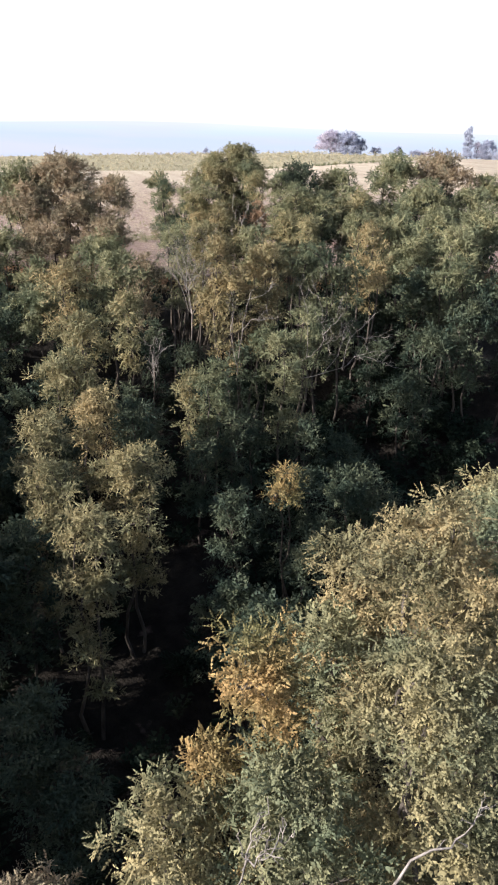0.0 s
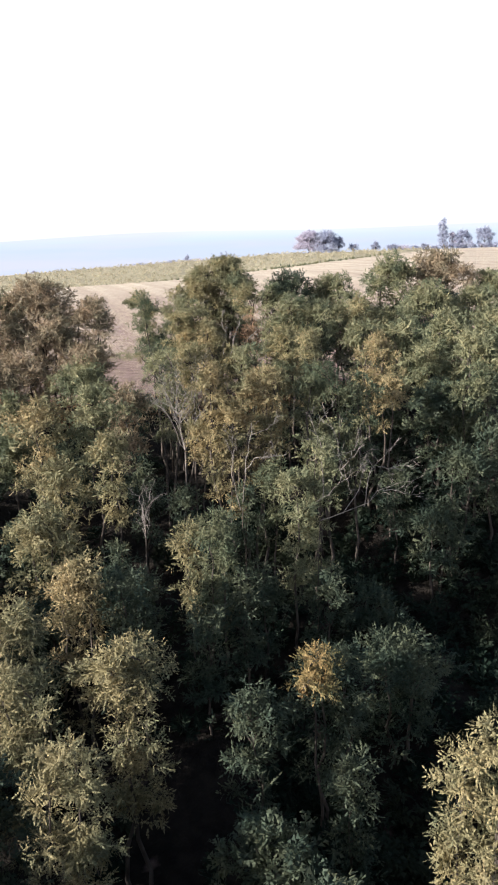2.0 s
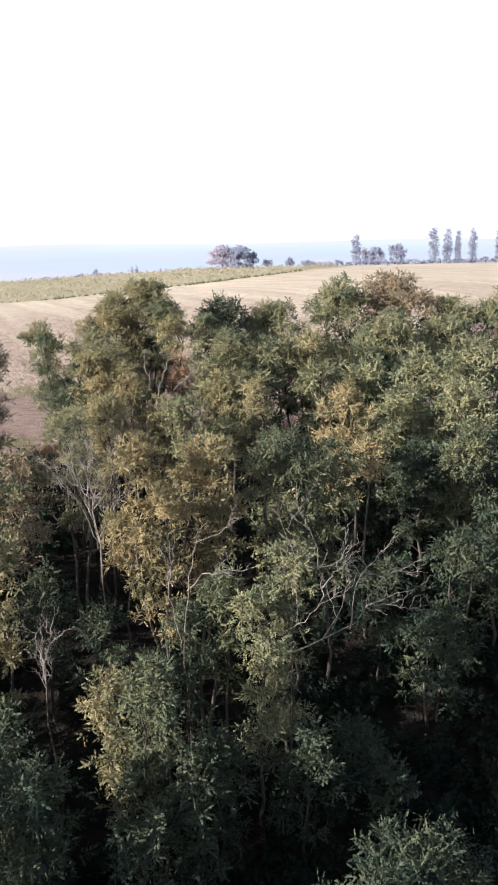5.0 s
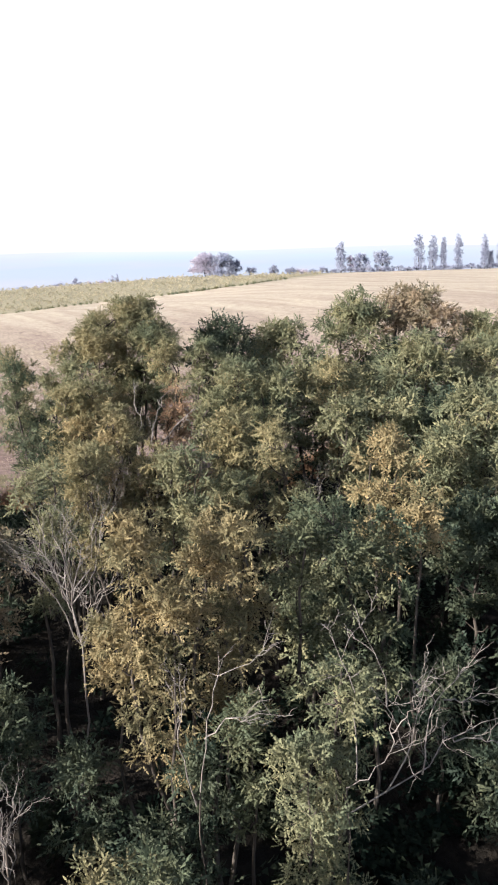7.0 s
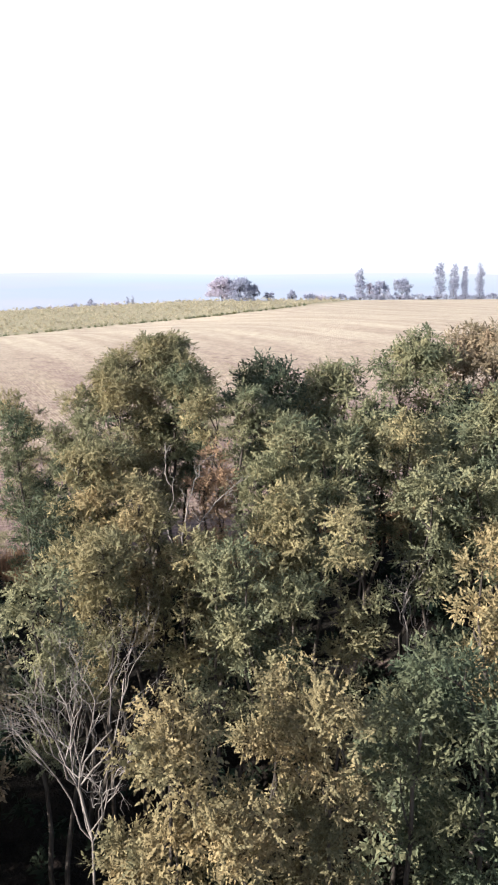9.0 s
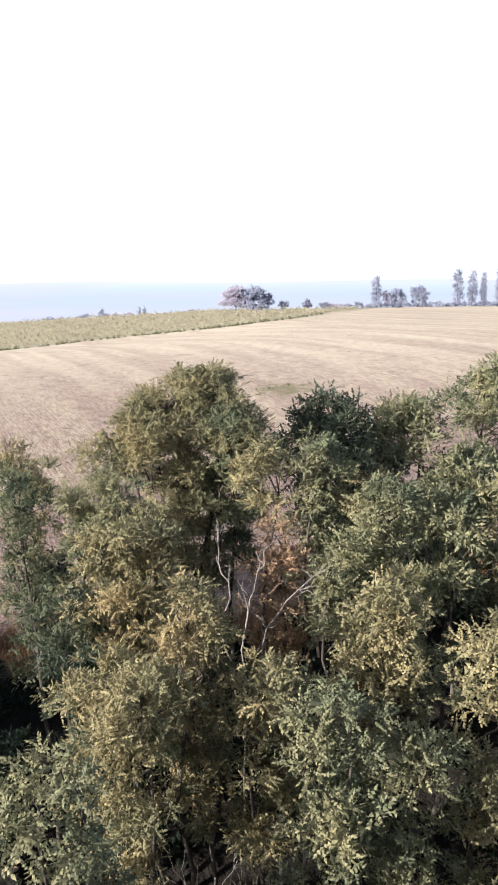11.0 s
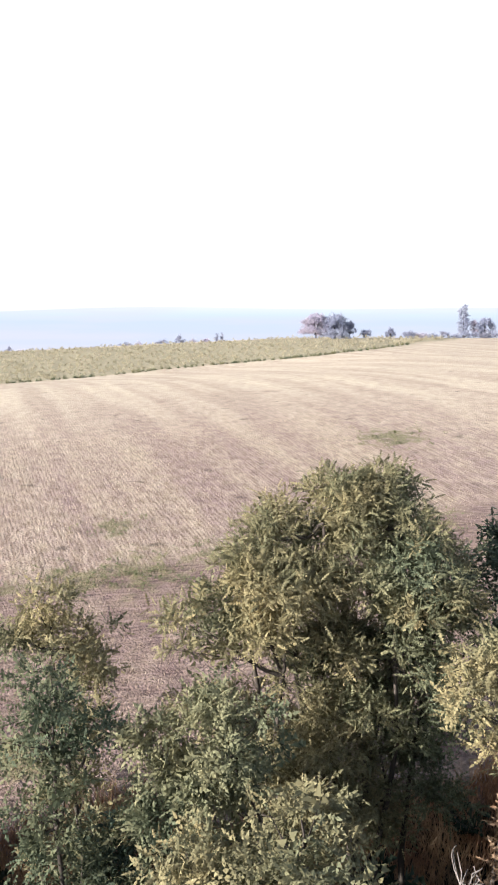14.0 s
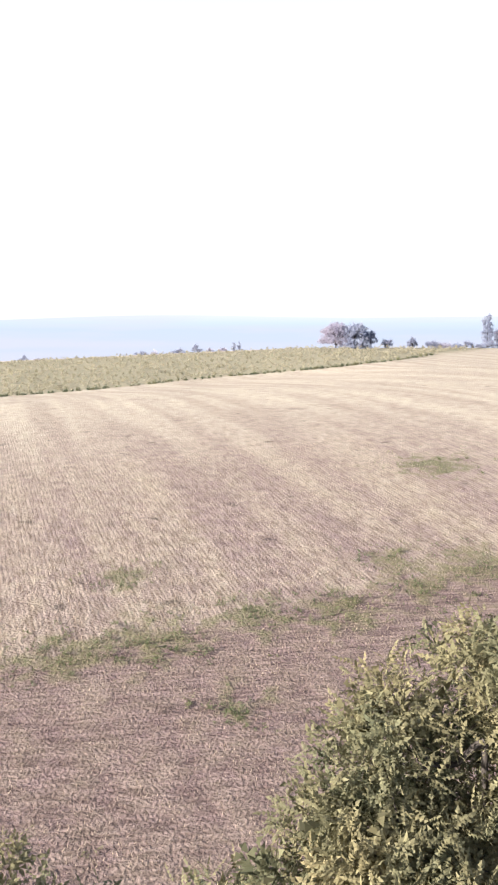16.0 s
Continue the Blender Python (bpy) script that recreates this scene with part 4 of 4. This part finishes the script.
def shrub(name, x, y, height, radius, tint, label, count=260, size=0.7):
    return far_tree(name, x, y, float(ground_z(x, y)) - 0.2, height, radius, tint, label, "shrub" if name == "shrub" else "tree", False, count, size, 0.12)


shrub("round_tree", 8.4, 394.6, 8.4, 4.4, "far", "bushy tree beside a poplar, its green greyed as haze", 1500, 0.8)
shrub("round_tree", 4.2, 394.0, 7.6, 2.4, "mauve", "thin tree beside a poplar, tinted mauve as haze", 300)
shrub("round_tree", 18.2, 396, 9.6, 4.6, "far", "open-crowned bushy tree, its green greyed as haze", 1300, 0.8)
shrub("shrub", -43.6, 367.5, 7.0, 3.0, "hedge", "dark bush beside a broad-crowned tree, blued as haze", 400)
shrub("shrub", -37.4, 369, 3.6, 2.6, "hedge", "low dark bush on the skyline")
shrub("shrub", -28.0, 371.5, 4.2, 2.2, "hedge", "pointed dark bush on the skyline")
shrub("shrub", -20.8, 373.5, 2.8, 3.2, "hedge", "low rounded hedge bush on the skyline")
shrub("shrub", -16.4, 374.5, 2.2, 3.0, "mauve", "low hedge bush on the skyline, tinted mauve as haze")
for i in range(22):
    shrub("shrub", -12 + 4.1 * i, 378.5 + 1.25 * i, 2.2 + 0.7 * math.sin(i * 2.3), 2.9, "hedge" if i % 3 else "far", "hedge shrub along the field's end, greyed and blued as haze", 150)
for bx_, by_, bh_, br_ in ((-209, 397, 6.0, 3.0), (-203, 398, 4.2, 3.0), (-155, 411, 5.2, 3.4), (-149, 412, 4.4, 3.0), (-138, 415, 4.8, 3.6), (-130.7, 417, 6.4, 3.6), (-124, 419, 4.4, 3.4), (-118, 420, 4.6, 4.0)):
    shrub("shrub", bx_, by_, bh_, br_, "mauve" if bh_ < 4.7 else "hedge", "bush beyond the vineyard, tinted grey-mauve as haze", 220)
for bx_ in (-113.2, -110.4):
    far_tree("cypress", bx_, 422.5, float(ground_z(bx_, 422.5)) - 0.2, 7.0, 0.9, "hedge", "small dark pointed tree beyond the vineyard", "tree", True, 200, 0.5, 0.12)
# a lone tree on the field, outside the view, whose shadow falls across the stubble
far_tree("round_tree", -60.5, 93.0, float(ground_z(-60.5, 93.0)) - 0.2, 11.4, 2.4, "olive", "lone olive-green tree standing on the field", "tree", count=500, size=0.6)
